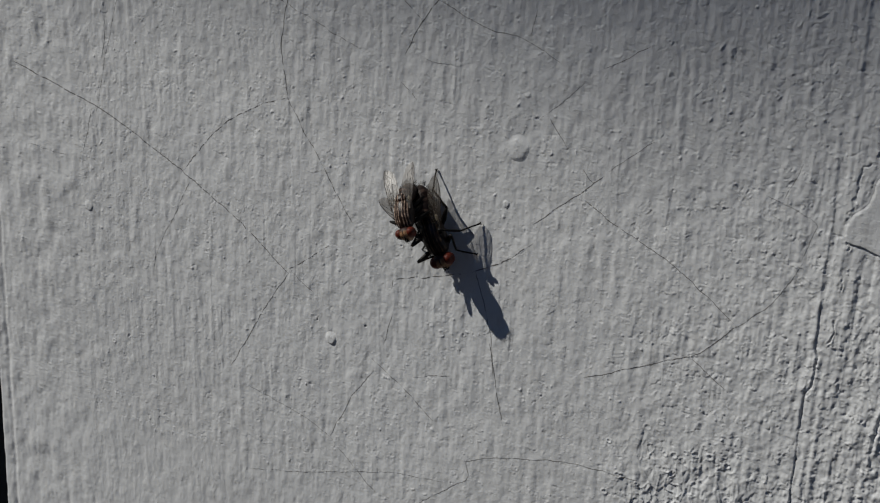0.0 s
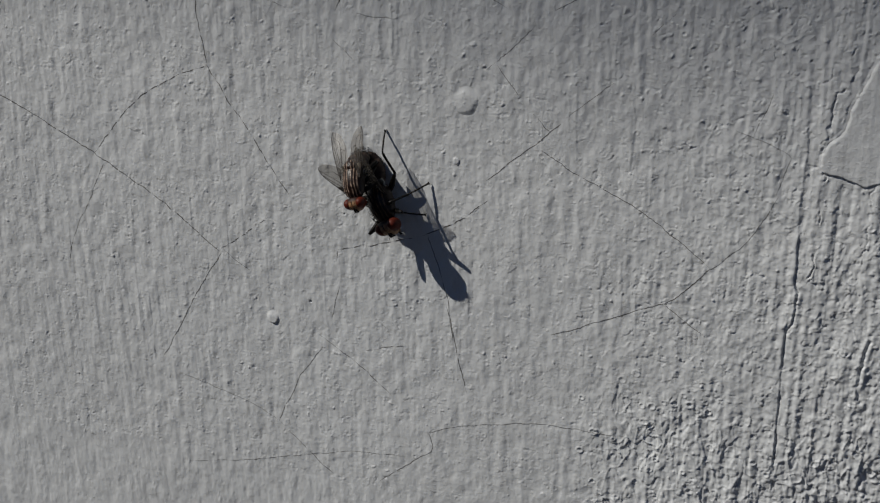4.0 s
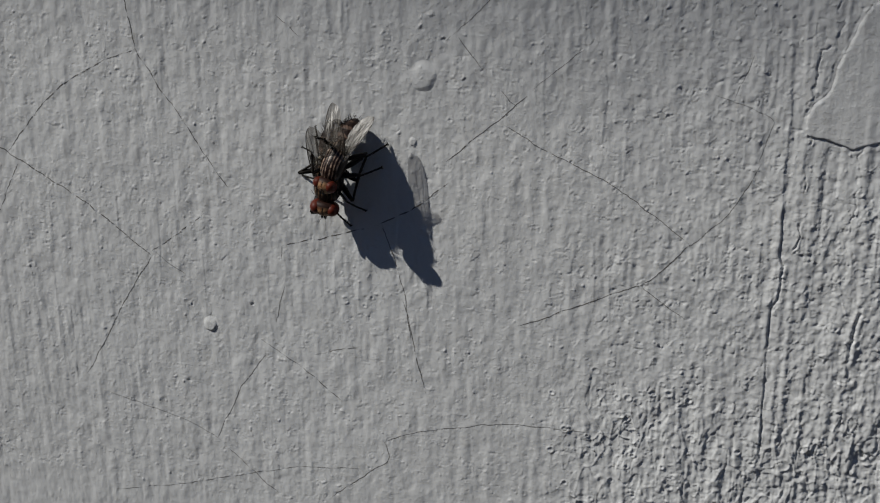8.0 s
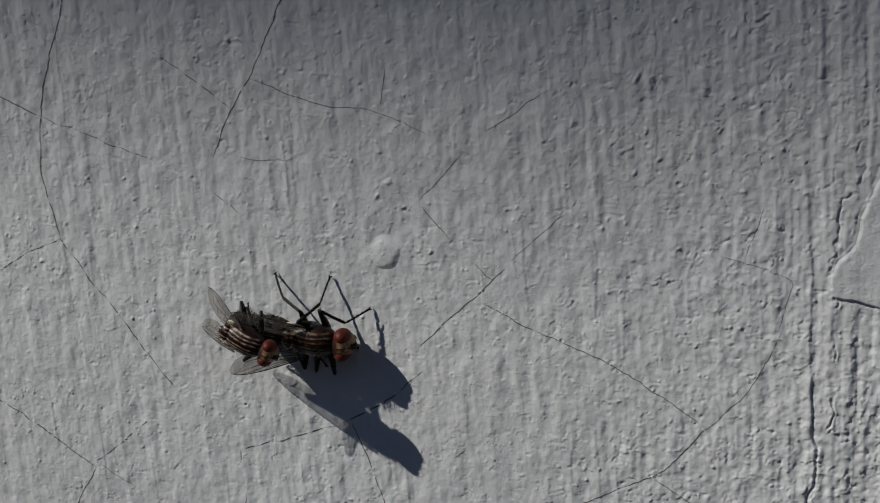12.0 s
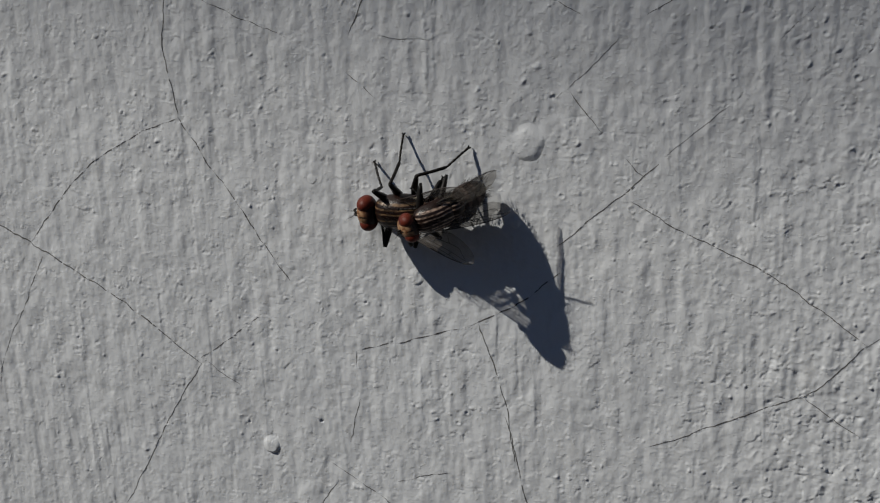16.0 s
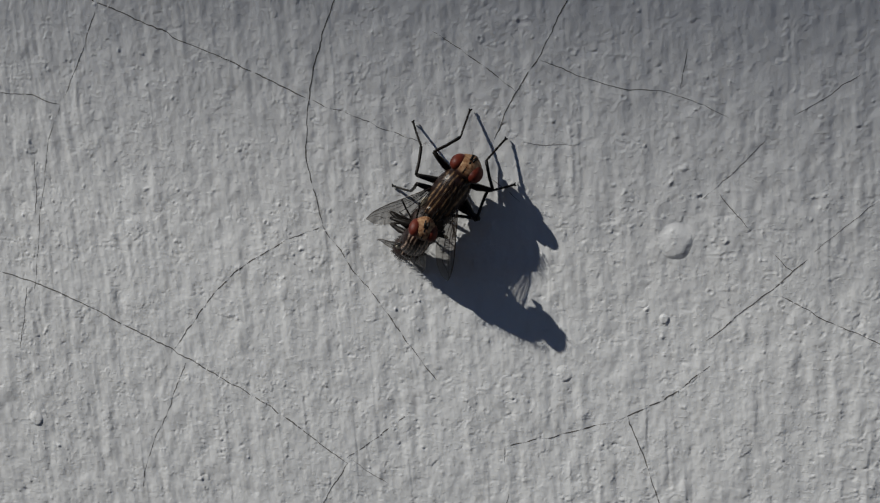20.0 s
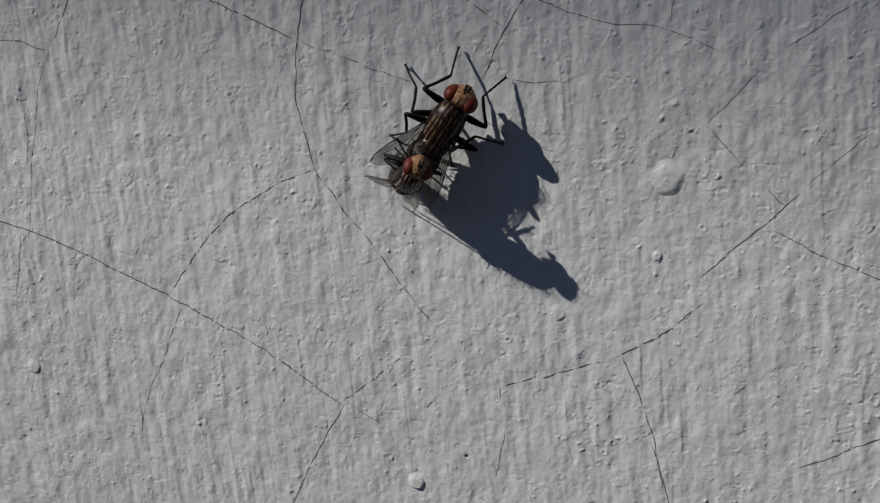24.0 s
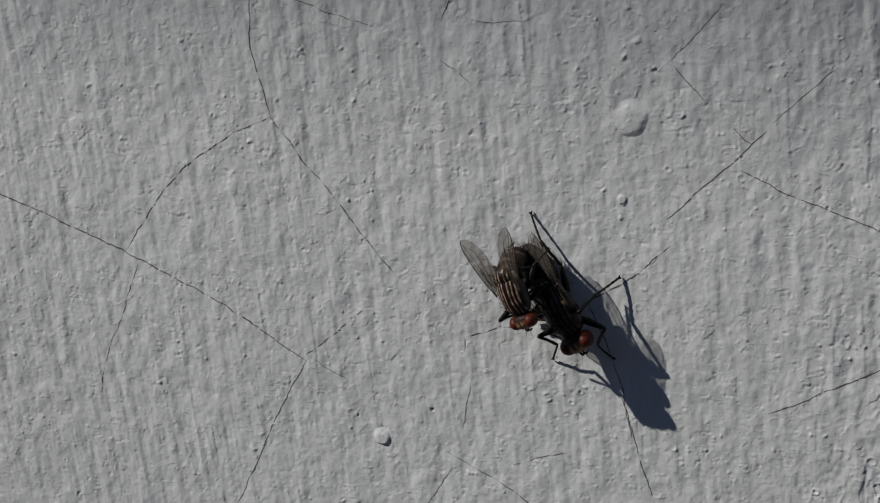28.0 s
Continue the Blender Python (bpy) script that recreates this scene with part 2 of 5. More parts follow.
def relief(x, z):
    """Height of the paint over the plaster, millimetres, out of the wall."""
    wob = 0.5 * blot(x, z, 5, 3) + 0.2 * blot(x, z, 1.3, 4)
    h = 0.12 * blot(x, z, 15, 1) + 0.045 * blot(x, z, 5.5, 2)
    # brush strokes: long upright streaks, stronger towards the right
    low = ramp(z, 12, -18)
    rough = ramp(x, 10, 40) * (0.5 + 0.5 * low)
    leftish = ramp(x, -52, -70)
    sx = x + 0.10 * blot(x, z, 3.5, 5) + 0.012 * z * np.sin(x / 9)
    patchy = 0.65 + 0.6 * blot(x, z, 7, 40)
    streak = 0.55 * lattice(sx / 0.52, z / 4.6 + 0.37 * sx, 6) + 0.22 * lattice(sx / 0.27, z / 4.2 + 0.6 * sx, 7) + 0.5 * lattice(sx / 1.1, z / 8.5 + 0.15 * sx, 8)
    h += streak * patchy * (0.037 + 0.066 * rough) * (1 - 0.5 * leftish)
    # soft upright bands and a hammered unevenness
    h += 0.044 * lattice(sx / 0.85, z / 4.5 + 0.1 * sx, 63) * (1 - 0.5 * rough) + 0.042 * blot(x, z, 1.15, 65, 1.3) * (1 + 0.2 * rough)
    # finer grain: short upright dabs of the brush, and a pebbled skin
    h += 0.017 * lattice(sx / 0.42, z / 1.5 + 0.3 * sx, 73) + 0.021 * blot(x, z, 0.55, 75, 1.5) + 0.012 * blot(x, z, 0.3, 77, 1.2)
    # combed ridges of the right side
    comb = 0.7 * np.clip(lattice(sx / 1.0 + 40, z / 30 + 0.05 * sx, 9), -0.25, 1) + 0.7 * np.clip(lattice(sx / 0.48, z / 12 + 0.2 * sx, 10), -0.15, 1)
    h += 0.11 * ramp(x, 24, 42) * comb * (0.75 + 0.4 * blot(x, z, 6, 42))
    # lumps and crumbs in the paint
    flaky0 = ramp(x, 13, 24) * ramp(z, -20, -30) + ramp(x, 37, 45) * ramp(z, 4, -8)
    lumps = 0.55 * blot(x, z, 0.95, 11, 1.6) + 0.8 * blot(x, z, 0.4, 13, 1.3)
    h += 0.055 * (rough + 0.4 * flaky0) * np.tanh(1.6 * blot(x, z, 0.36, 48, 1.3)) * 0.5 + 0.013 * lumps * (1 + 2.4 * rough + 0.8 * leftish) + 0.006 * blot(x, z, 0.22, 15) * (1 + 2 * rough)
    crumbs = np.clip(blot(x, z, 0.34, 17) - 0.78, 0, 1)
    nicks = np.clip(blot(x, z, 0.5, 19, 0.6) - 0.72, 0, 1)
    h += (0.24 * crumbs - 0.15 * nicks) * (0.8 + 0.9 * rough) * (0.6 + 0.5 * blot(x, z, 4, 44))
    # curled lips of dried paint
    lip = blot(x, z, 1.15, 21, 0.75)
    h += 0.034 * np.exp(-((lip - 0.55) / 0.07) ** 2) * (0.5 + rough) * ramp(blot(x, z, 2.6, 55), -0.1, 0.4)
    # short wrinkles, in loose clusters, mostly level
    fold = blot(x, z, 0.75, 57, 0.7) + 0.3 * blot(x, z, 0.3, 59)
    where = ramp(blot(x, z, 1.2, 61, 0.55), 0.12, 0.5)
    h += (0.055 * np.exp(-((fold - 0.1) / 0.10) ** 2) - 0.060 * np.exp(-((fold + 0.12) / 0.09) ** 2)) * where * (0.5 + 0.5 * rough)
    # flaky, creased paint low on the right
    flaky = ramp(x, 13, 24) * ramp(z, -20, -30) + 0.55 * ramp(x, 37, 45) * ramp(z, 4, -8) + 0.25 * ramp(x, 40, 46) * ramp(z, 8, 14)
    crease = np.abs(blot(x, z, 0.9, 23, 2.0))
    plates = blot(x, z, 1.2, 25, 2.4)
    h += 0.85 * flaky * (0.08 * np.exp(-(crease / 0.09) ** 2) - 0.11 * ramp(plates, 0.18, 0.26) + 0.07 * ramp(plates, -0.22, -0.32) + 0.04 * lumps + 0.05 * streak)
    # curled rims of burst bubbles
    rim = blot(x, z, 1.05, 67, 1.2)
    h += 0.15 * np.clip(flaky, 0, 1) * np.exp(-((rim - 0.42) / 0.04) ** 2) * ramp(blot(x, z, 3.2, 69), -0.1, 0.3)
    # edges of single brush strokes: a slow rise from the left and a sharp fall on the right
    for at, low, high, tall in STROKES:
        near = np.flatnonzero((np.abs(x - at + 0.6) < 1.2) & (z > low) & (z < high))
        if not len(near):
            continue
        up, flat = z[near], z[near] * 0
        d = x[near] - at - 0.16 * lattice(up / 2.6 + at, flat, 81) - 0.05 * lattice(up / 0.5 + at, flat, 83)
        fade = np.minimum(1, np.minimum(up - low, high - up) / 2.5) * (0.65 + 0.5 * lattice(up / 2.2 + at, flat + at, 85))
        h[near] += tall * fade * np.where(d < 0, np.exp(d / 0.42), np.exp(-(d / 0.06) ** 2))
    # rims of burst air bubbles
    for bx, bz, r, tall in BUBBLES:
        near = np.flatnonzero((np.abs(x - bx) < 0.8) & (np.abs(z - bz) < 0.8))
        if not len(near):
            continue
        d = np.hypot(x[near] - bx, (z[near] - bz) * 1.15)
        h[near] += tall * (np.exp(-((d - r) / 0.075) ** 2) - 0.7 * np.exp(-(d / (0.6 * r)) ** 2))
    # soft dents of the left edge
    h += leftish * 0.15 * np.clip(blot(x, z, 1.9, 27, 1.5), -0.3, 1)
    # fault line: the paint stands open beside a step
    jag = 0.22 * lattice(z / 1.3, z / 4, 29) + 0.12 * lattice(z / 0.35, z / 4, 30)
    gape = 0.55 + 0.45 * lattice(z / 2.1, z / 9, 31)
    d, side = along(x + 0.35 * jag, z, FAULT)
    h += -0.32 * gape * (0.45 + 0.55 * ramp(z, -5, -11)) * np.exp(-(d / (0.05 + 0.05 * gape)) ** 2) + 0.11 * np.exp(-(d / 0.8) ** 2) * (side > 0) * (0.4 + gape)
    d, side = along(x + 0.6 * jag + 0.25 * blot(x, z, 0.6, 87), z, CURL)
    h += (0.10 * np.exp(-((d - 0.2) / 0.11) ** 2) - 0.22 * np.exp(-(d / 0.08) ** 2)) * gape * ramp(blot(x, z, 1.1, 89), -0.35, 0.1)
    d, side = along(x + 1.5 * jag, z, RIFT)
    h += -0.4 * gape * np.exp(-(d / 0.13) ** 2) + 0.1 * np.exp(-((d - 0.4) / 0.2) ** 2)
    for line in FISSURES:
        d, side = along(x + 0.6 * jag + 0.3 * blot(x, z, 0.45, 87), z, line)
        h += -0.19 * gape * np.exp(-(d / 0.065) ** 2)
    # the bed round the plates of old paint, and a pit
    for corners, high in PLATES:
        d = plate_edge(x, z, corners)
        h -= 0.3 * high * np.exp(-((d + 0.14) / 0.11) ** 2) * (d < 0)
    h -= 0.3 * (1 - ramp(np.hypot(x + 16.0, z + 20.0) / 0.16, 0.3, 1.0))
    # rounded arris with a groove beside it
    h += -0.9 * ramp(x, -79.4, -80.5) ** 1.5 - 0.13 * np.exp(-((x + 77.7 + 0.2 * wob) / 0.36) ** 2)
    return h


def spaced(parts):
    return np.concatenate([np.arange(a, b, s) for a, b, s in parts])


def build_wall():
    xs = np.append(spaced(((X0, -62, 0.18), (-62, 58, 0.092), (58, X1, 0.2))), X1)
    zs = np.append(spaced(((Z0, -44, 0.22), (-44, 28, 0.105), (28, Z1, 0.2))), Z1)
    gx, gz = np.meshgrid(xs, zs)
    h = relief(gx.ravel(), gz.ravel())
    co = np.stack([gx.ravel(), -h, gz.ravel()], 1) * MM
    nx, nz = len(xs), len(zs)
    i = (np.arange(nz - 1)[:, None] * nx + np.arange(nx - 1)[None]).ravel()
    quads = np.stack([i, i + 1, i + nx + 1, i + nx], 1)
    me = bpy.data.meshes.new("wall")
    me.vertices.add(len(co))
    me.vertices.foreach_set("co", co.ravel())
    me.loops.add(quads.size)
    me.loops.foreach_set("vertex_index", quads.ravel())
    me.polygons.add(len(quads))
    me.polygons.foreach_set("loop_start", np.arange(len(quads)) * 4)
    me.polygons.foreach_set("use_smooth", np.ones(len(quads), bool))
    me.materials.append(PAINT)
    me.update(calc_edges=True)
    me.validate()
    ob = new("wall_plaster", me)
    return tagged(ob, "white painted plaster wall with upright brush strokes and hairline cracks", "wall", kind="structure")


def box_mesh(name, x0, x1, y0, y1, z0, z1, material):
    v = [(x, y, z) for x in (x0, x1) for y in (y0, y1) for z in (z0, z1)]
    f = [(0, 1, 3, 2), (4, 6, 7, 5), (0, 4, 5, 1), (2, 3, 7, 6), (0, 2, 6, 4), (1, 5, 7, 3)]
    return mesh_of(name, v, f, material, False)


wall = build_wall()
# the rest of the pier round the stretch that is seen close
L, R, B, T = X0 * MM, X1 * MM, Z0 * MM, Z1 * MM
for box in ((L, R, 0.0012, 0.20, B, T), (R, 0.42, -0.0001, 0.20, B, T), (L, 0.42, -0.0001, 0.20, T, 1.42), (L, 0.42, -0.0001, 0.20, -1.3, B)):
    tagged(new("wall_body", box_mesh("wall_body", *box, PAINT)), "plain white painted masonry of the same pier", "wall", kind="structure")
# the shade beyond the wall's left edge, put in as a near-black sheet
tagged(new("backdrop", box_mesh("backdrop", -1.6, -0.1, 0.42, 0.46, -1.3, 0.9, DEEP_SHADE)), "deep dark shade behind the edge of the wall", "backdrop", kind="structure")
# unseen slab, added so that its soft edge of shade crosses the wall's top
def eave_mesh():
    """A flat overhang whose front edge is bent to shape the shade it casts."""
    front = [(-4, 0.003), (-0.09, 0.003), (-0.035, 0.003), (-0.005, 0.0), (0.018, -0.0015), (0.032, 0.001), (0.055, 0.006), (0.1, 0.009), (4, 0.009)]
    v = [(x, y, z + low) for x, low in front for y, z in ((-0.8, 0), (-0.8, 0.06), (0.9, 0.06), (0.9, 0))]
    f = [(4 * i + k, 4 * i + (k + 1) % 4, 4 * i + 4 + (k + 1) % 4, 4 * i + 4 + k) for i in range(len(front) - 1) for k in range(4)]
    f += [(3, 2, 1, 0), tuple(range(len(v) - 4, len(v)))]
    return mesh_of("shade_slab", v, f, PAINT, False)


slab = new("shade_slab", eave_mesh())
slab.matrix_world = pose(-1.3136, 0, 1.5498, 0, 4.6, 0)
tagged(slab, "white painted roof overhang above the wall", "roof", kind="structure")
# unseen wall, added to hold off low skylight and redden the shadows
tagged(new("sky_blocker", box_mesh("sky_blocker", -9, 9, -2.9, -2.7, -1.3, 1.7, BLOCKER)), "plain reddish-brown plastered wall across the yard", "wall", kind="structure")
tagged(new("ground", box_mesh("ground", -60, 60, -60, 60, -1.35, -1.3, GROUND)), "dark grey asphalt at the foot of the wall", "ground", kind="structure")


def paint_plate(corners, high):
    """A plate of old paint on the wall; its rim dips under the new coat."""
    c = np.array(corners)
    xs, zs = (np.arange(c[:, k].min() - 1, c[:, k].max() + 1, 0.09) for k in (0, 1))
    gx, gz = (g.ravel() for g in np.meshgrid(xs, zs))
    d = plate_edge(gx, gz, corners)
    # the edge that faces the light slopes off slowly
    dz, dx = np.gradient(d.reshape(len(zs), len(xs)), 0.09)
    slow = np.clip((0.65 * dx - 0.76 * dz).ravel(), 0, 1)
    on = ramp(d, -0.10, 0.12 + 0.4 * slow)
    flat = 0.06 * blot(gx, gz, 6, 33) + 0.012 * blot(gx, gz, 0.8, 35) + 0.007 * lattice(gx / 2.5, gz / 0.3, 22)
    h = relief(gx, gz) * (1 - 0.6 * on) + on * (high + flat) - 0.08 * (1 - on)
    n = len(xs)
    i = (np.arange(len(zs) - 1)[:, None] * n + np.arange(n - 1)[None]).ravel()
    quads = np.stack([i, i + 1, i + n + 1, i + n], 1)
    quads = quads[(d[quads] > -0.25).any(1)]
    used, back = np.unique(quads, return_inverse=True)
    co = np.stack([gx, -h, gz], 1)[used] * MM
    me = mesh_of("paint_plate", co.tolist(), back.reshape(-1, 4).tolist(), PAINT)
    part("paint_plate", me, wall, "smooth raised plate of old white paint")


def paint_drop(bx, bz, r, high):
    """A dried drop, steeper on the lower right, where it hung; its rim dips under the coat."""
    rho, a = np.meshgrid(np.linspace(0, 1.25, 26), np.linspace(0, 2 * math.pi, 56, endpoint=False))
    x, z = (bx + r * rho * np.cos(a)).ravel(), (bz + r * rho * np.sin(a)).ravel()
    d = np.hypot(x - bx, (z - bz) * 0.95) / r + 0.10 * blot(x, z, 1.1, 37)
    lee = ramp((0.65 * (x - bx) - 0.76 * (z - bz)) / r, -0.3, 0.7)
    up = 1 - ramp(d, 0.15 + 0.45 * lee, 1.05)
    h = relief(x, z) * (1 - 0.6 * up) + (high + 0.03) * up - 0.03
    co = np.stack([x, -h, z], 1) * MM
    faces = [(j * 26 + k, j * 26 + k + 1, (j + 1) % 56 * 26 + k + 1, (j + 1) % 56 * 26 + k) for j in range(56) for k in range(25)]
    part("paint_drop", mesh_of("paint_drop", co.tolist(), faces, PAINT), wall, "rounded drop of dried white paint")


for plate in PLATES:
    paint_plate(*plate)
for drop in DROPS:
    paint_drop(*drop)


def crack(width, line, seed, dashed=False):
    """A hairline gap: a thin wandering ribbon that dips and breaks off in places."""
    rng = np.random.RandomState(seed)
    pts = np.array(line, float)
    # smooth path through the bends
    seg = np.hypot(*np.diff(pts, axis=0).T)
    at = np.r_[0, np.cumsum(seg)]
    n = max(8, int(at[-1] / 0.16))
    s = np.linspace(0, at[-1], n)
    px, pz = np.interp(s, at, pts[:, 0]), np.interp(s, at, pts[:, 1])
    k = max(3, int(0.12 * n) | 1)
    pad = k // 2
    if len(pts) > 2:
        px = np.convolve(np.pad(px, pad, "reflect", reflect_type="odd"), np.ones(k) / k, "valid")
        pz = np.convolve(np.pad(pz, pad, "reflect", reflect_type="odd"), np.ones(k) / k, "valid")
    o = rng.uniform(0, 200)
    px = px + 0.10 * lattice(s / 1.6 + o, s * 0, 31) + 0.05 * lattice(s / 0.4 + o, s * 0, 32)
    pz = pz + 0.10 * lattice(s / 1.4 + o, s * 0 + 5, 33) + 0.05 * lattice(s / 0.45 + o, s * 0 + 5, 34)
    tx, tz = np.gradient(px), np.gradient(pz)
    ln = np.hypot(tx, tz) + 1e-9
    nxv, nzv = -tz / ln, tx / ln
    w = width * (0.55 + 0.10 * lattice(s / 2.2 + o, s * 0 + 9, 35) + 0.14 * lattice(s / 0.5 + o, s * 0 + 9, 36))
    w = np.clip(w, 0.03, 1) * ramp(np.minimum(s, at[-1] - s), -0.2, 0.9)
    if dashed:
        w = w * 1.05 * ramp(np.sin(s * 3.1 + 2.5 * lattice(s / 3 + o, s * 0, 38)), -0.55, -0.35) + 0.012
    w = np.where(lattice(s / 0.8 + o, s * 0 + 3, 37) > 0.72, 0.004, w)
    verts, faces = [], []
    for sign in (-1, 1):
        x, z = px + sign * nxv * w / 2, pz + sign * nzv * w / 2
        verts.append(np.stack([x, -relief(x, z) - 0.012, z], 1))
    mid = np.stack([px, -relief(px, pz) - 0.006, pz], 1)
    co = np.concatenate([verts[0], mid, verts[1]]) * MM
    for a in range(n - 1):
        faces += [(a, a + 1, n + a + 1, n + a), (n + a, n + a + 1, 2 * n + a + 1, 2 * n + a)]
    part("crack", mesh_of("crack", [tuple(c) for c in co], faces, CRACK), wall, "thin dark hairline crack in the paint")


def cracks():
    for seed, (width, line) in enumerate((
        (0.18, [(-58.4, 32.2), (-53.2, 30.2), (-47.2, 27.4), (-41.1, 24.7), (-34.9, 22.0), (-28.4, 18.8)]),
        (0.16, [(-23.6, 31.5), (-25.3, 26.7), (-27.1, 22.9), (-28.4, 18.8), (-29.0, 13.6), (-28.0, 7.4)]),
        (0.14, [(-28.0, 7.4), (-25.9, 3.9), (-23.5, 0.8), (-21.1, -2.8), (-18.3, -6.9)]),
        (0.13, [(-28.0, 7.4), (-32.2, 5.8), (-36.4, 3.3), (-39.9, 0.2), (-44.2, -5.0)]),
        (0.19, [(-73.3, 5.2), (-65.5, 3.1), (-55.9, 0.4), (-44.8, -4.9), (-35.9, -9.6), (-27.6, -15.6)]),
        (0.1, [(-27.5, -15.0), (-23.8, -17.4)]),
        (0.09, [(-43.3, -6.3), (-45.7, -11.3), (-48.2, -15.5), (-49.6, -19.8)]),
        (0.12, [(-27.5, -15.0), (-24.0, -12.5), (-21.1, -10.1)]),
        (0.13, [(-27.6, -15.6), (-31.2, -20.9), (-34.9, -27.7), (-36.8, -30.8)]),
        (0.12, [(-44.9, 32.4), (-47.9, 27.4), (-49.7, 23.9), (-52.4, 19.3)]),
        (0.13, [(-59.3, 19.7), (-56.3, 19.5), (-53.0, 18.5)]),
        (0.05, [(-53.0, 18.5), (-55.0, 14.6), (-56.3, 9.7), (-58.7, 0.2)]),
        (0.16, [(-2.6, 30.8), (-5.3, 26.1), (-7.6, 21.8), (-10.4, 18.1), (-11.8, 14.8)]),
        (0.10, [(-7.6, 21.8), (-4.3, 20.4), (-0.7, 19.3), (2.5, 19.2), (5.6, 18.0), (7.8, 16.8)]),
        (0.07, [(10.7, 15.2), (9.1, 13.2), (7.1, 11.5), (5.5, 10.1)]),
        (0.11, [(6.9, 10.7), (9.5, 7.5)]),
        (0.13, [(10.9, 5.8), (12.9, 4.1)]),
        (0.15, [(14.0, 5.2), (12.9, 4.1), (9.5, 1.3), (5.8, -2.2)]),
        (0.06, [(14.5, 5.8), (19.4, 10.2)]),
        (0.07, [(22.8, 15.2), (25.4, 17.9)]),
        (0.14, [(11.8, 2.1), (15.8, -0.2), (21.0, -2.2), (25.2, -4.7), (30.5, -8.5)]),
        (0.15, [(-12.3, -12.9), (-7.8, -11.6), (-3.7, -10.4), (-1.1, -9.4), (2.3, -7.5), (6.0, -4.3)]),
        (0.12, [(-12.3, -12.9), (-12.3, -14.4)]),
        (0.15, [(-1.1, -9.4), (0.4, -13.4), (1.4, -17.4), (1.9, -22.1)]),
        (0.14, [(1.2, -17.6), (2.2, -22.3), (3.6, -28.3)]),
        (0.15, [(30.5, -8.5), (27.5, -12.2), (25.7, -13.3), (21.1, -15.5), (17.5, -17.3), (13.6, -19.2)]),
        (0.13, [(25.9, -13.2), (28.0, -14.8), (30.6, -16.4)]),
        (0.08, [(30.5, -8.7), (33.9, -5.4), (35.7, -2.0), (36.6, 0.3)]),
        (0.12, [(-12.2, -17.4), (-13.3, -21.8)]),
        (0.11, [(-16.6, 24.4), (-12.8, 21.7), (-9.8, 19.3)]),
        (0.09, [(17.9, 20.3), (15.6, 18.5), (12.9, 16.9)]),
        (0.08, [(4.6, 22.5), (4.0, 19.1)]),
        (0.12, [(-15.1, -24.1), (-10.3, -26.9), (-5.9, -30.3)]),
        (0.14, [(-14.6, -25.8), (-17.8, -30.2), (-21.0, -36.9)]),
        (0.13, [(-21.0, -36.9), (-17.5, -40.0), (-13.7, -42.9)]),
        (0.09, [(-21.0, -36.9), (-24.9, -35.0), (-33.9, -33.0)]),
        (0.12, [(-1.1, -34.4), (2.4, -32.9), (8.1, -31.4), (12.4, -30.5), (17.2, -30.3), (21.4, -30.1)]),
        (0.12, [(-1.1, -34.4), (-0.3, -36.4), (-7.4, -42.4)]),
        (0.1, [(-9.0, -25.1), (-3.8, -23.6)]),
        (0.09, [(-34.2, -45.4), (-24.0, -43.1), (-17.6, -41.1), (-11.4, -39.1), (-4.1, -38.3)]),
        (0.06, [(31.8, 6.6), (33.8, 6.1), (37.7, 4.6), (37.0, 2.2), (36.5, 0.2)]),
        (0.08, [(33.8, 6.3), (35.4, 10.6)]),
        (0.08, [(-56.5, 13.4), (-57.2, 8.1)]),
        (0.09, [(-59.3, 1.0), (-61.1, -5.5)]),
        (0.07, [(-71.3, -6.1), (-64.1, -6.5)]),
        (0.1, [(-12.3, 11.7), (-9.7, 9.7)]),
        (0.07, [(-9.3, 14.8), (-7.1, 14.6), (-4.7, 14.7)]),
        (0.07, [(-28.4, 18.8), (-24.7, 17.3), (-17.5, 14.5)]),
    )):
        crack(width, line, seed, seed in (2, 3, 6, 7, 11, 21, 29, 32, 38, 39, 44, 47))


cracks()


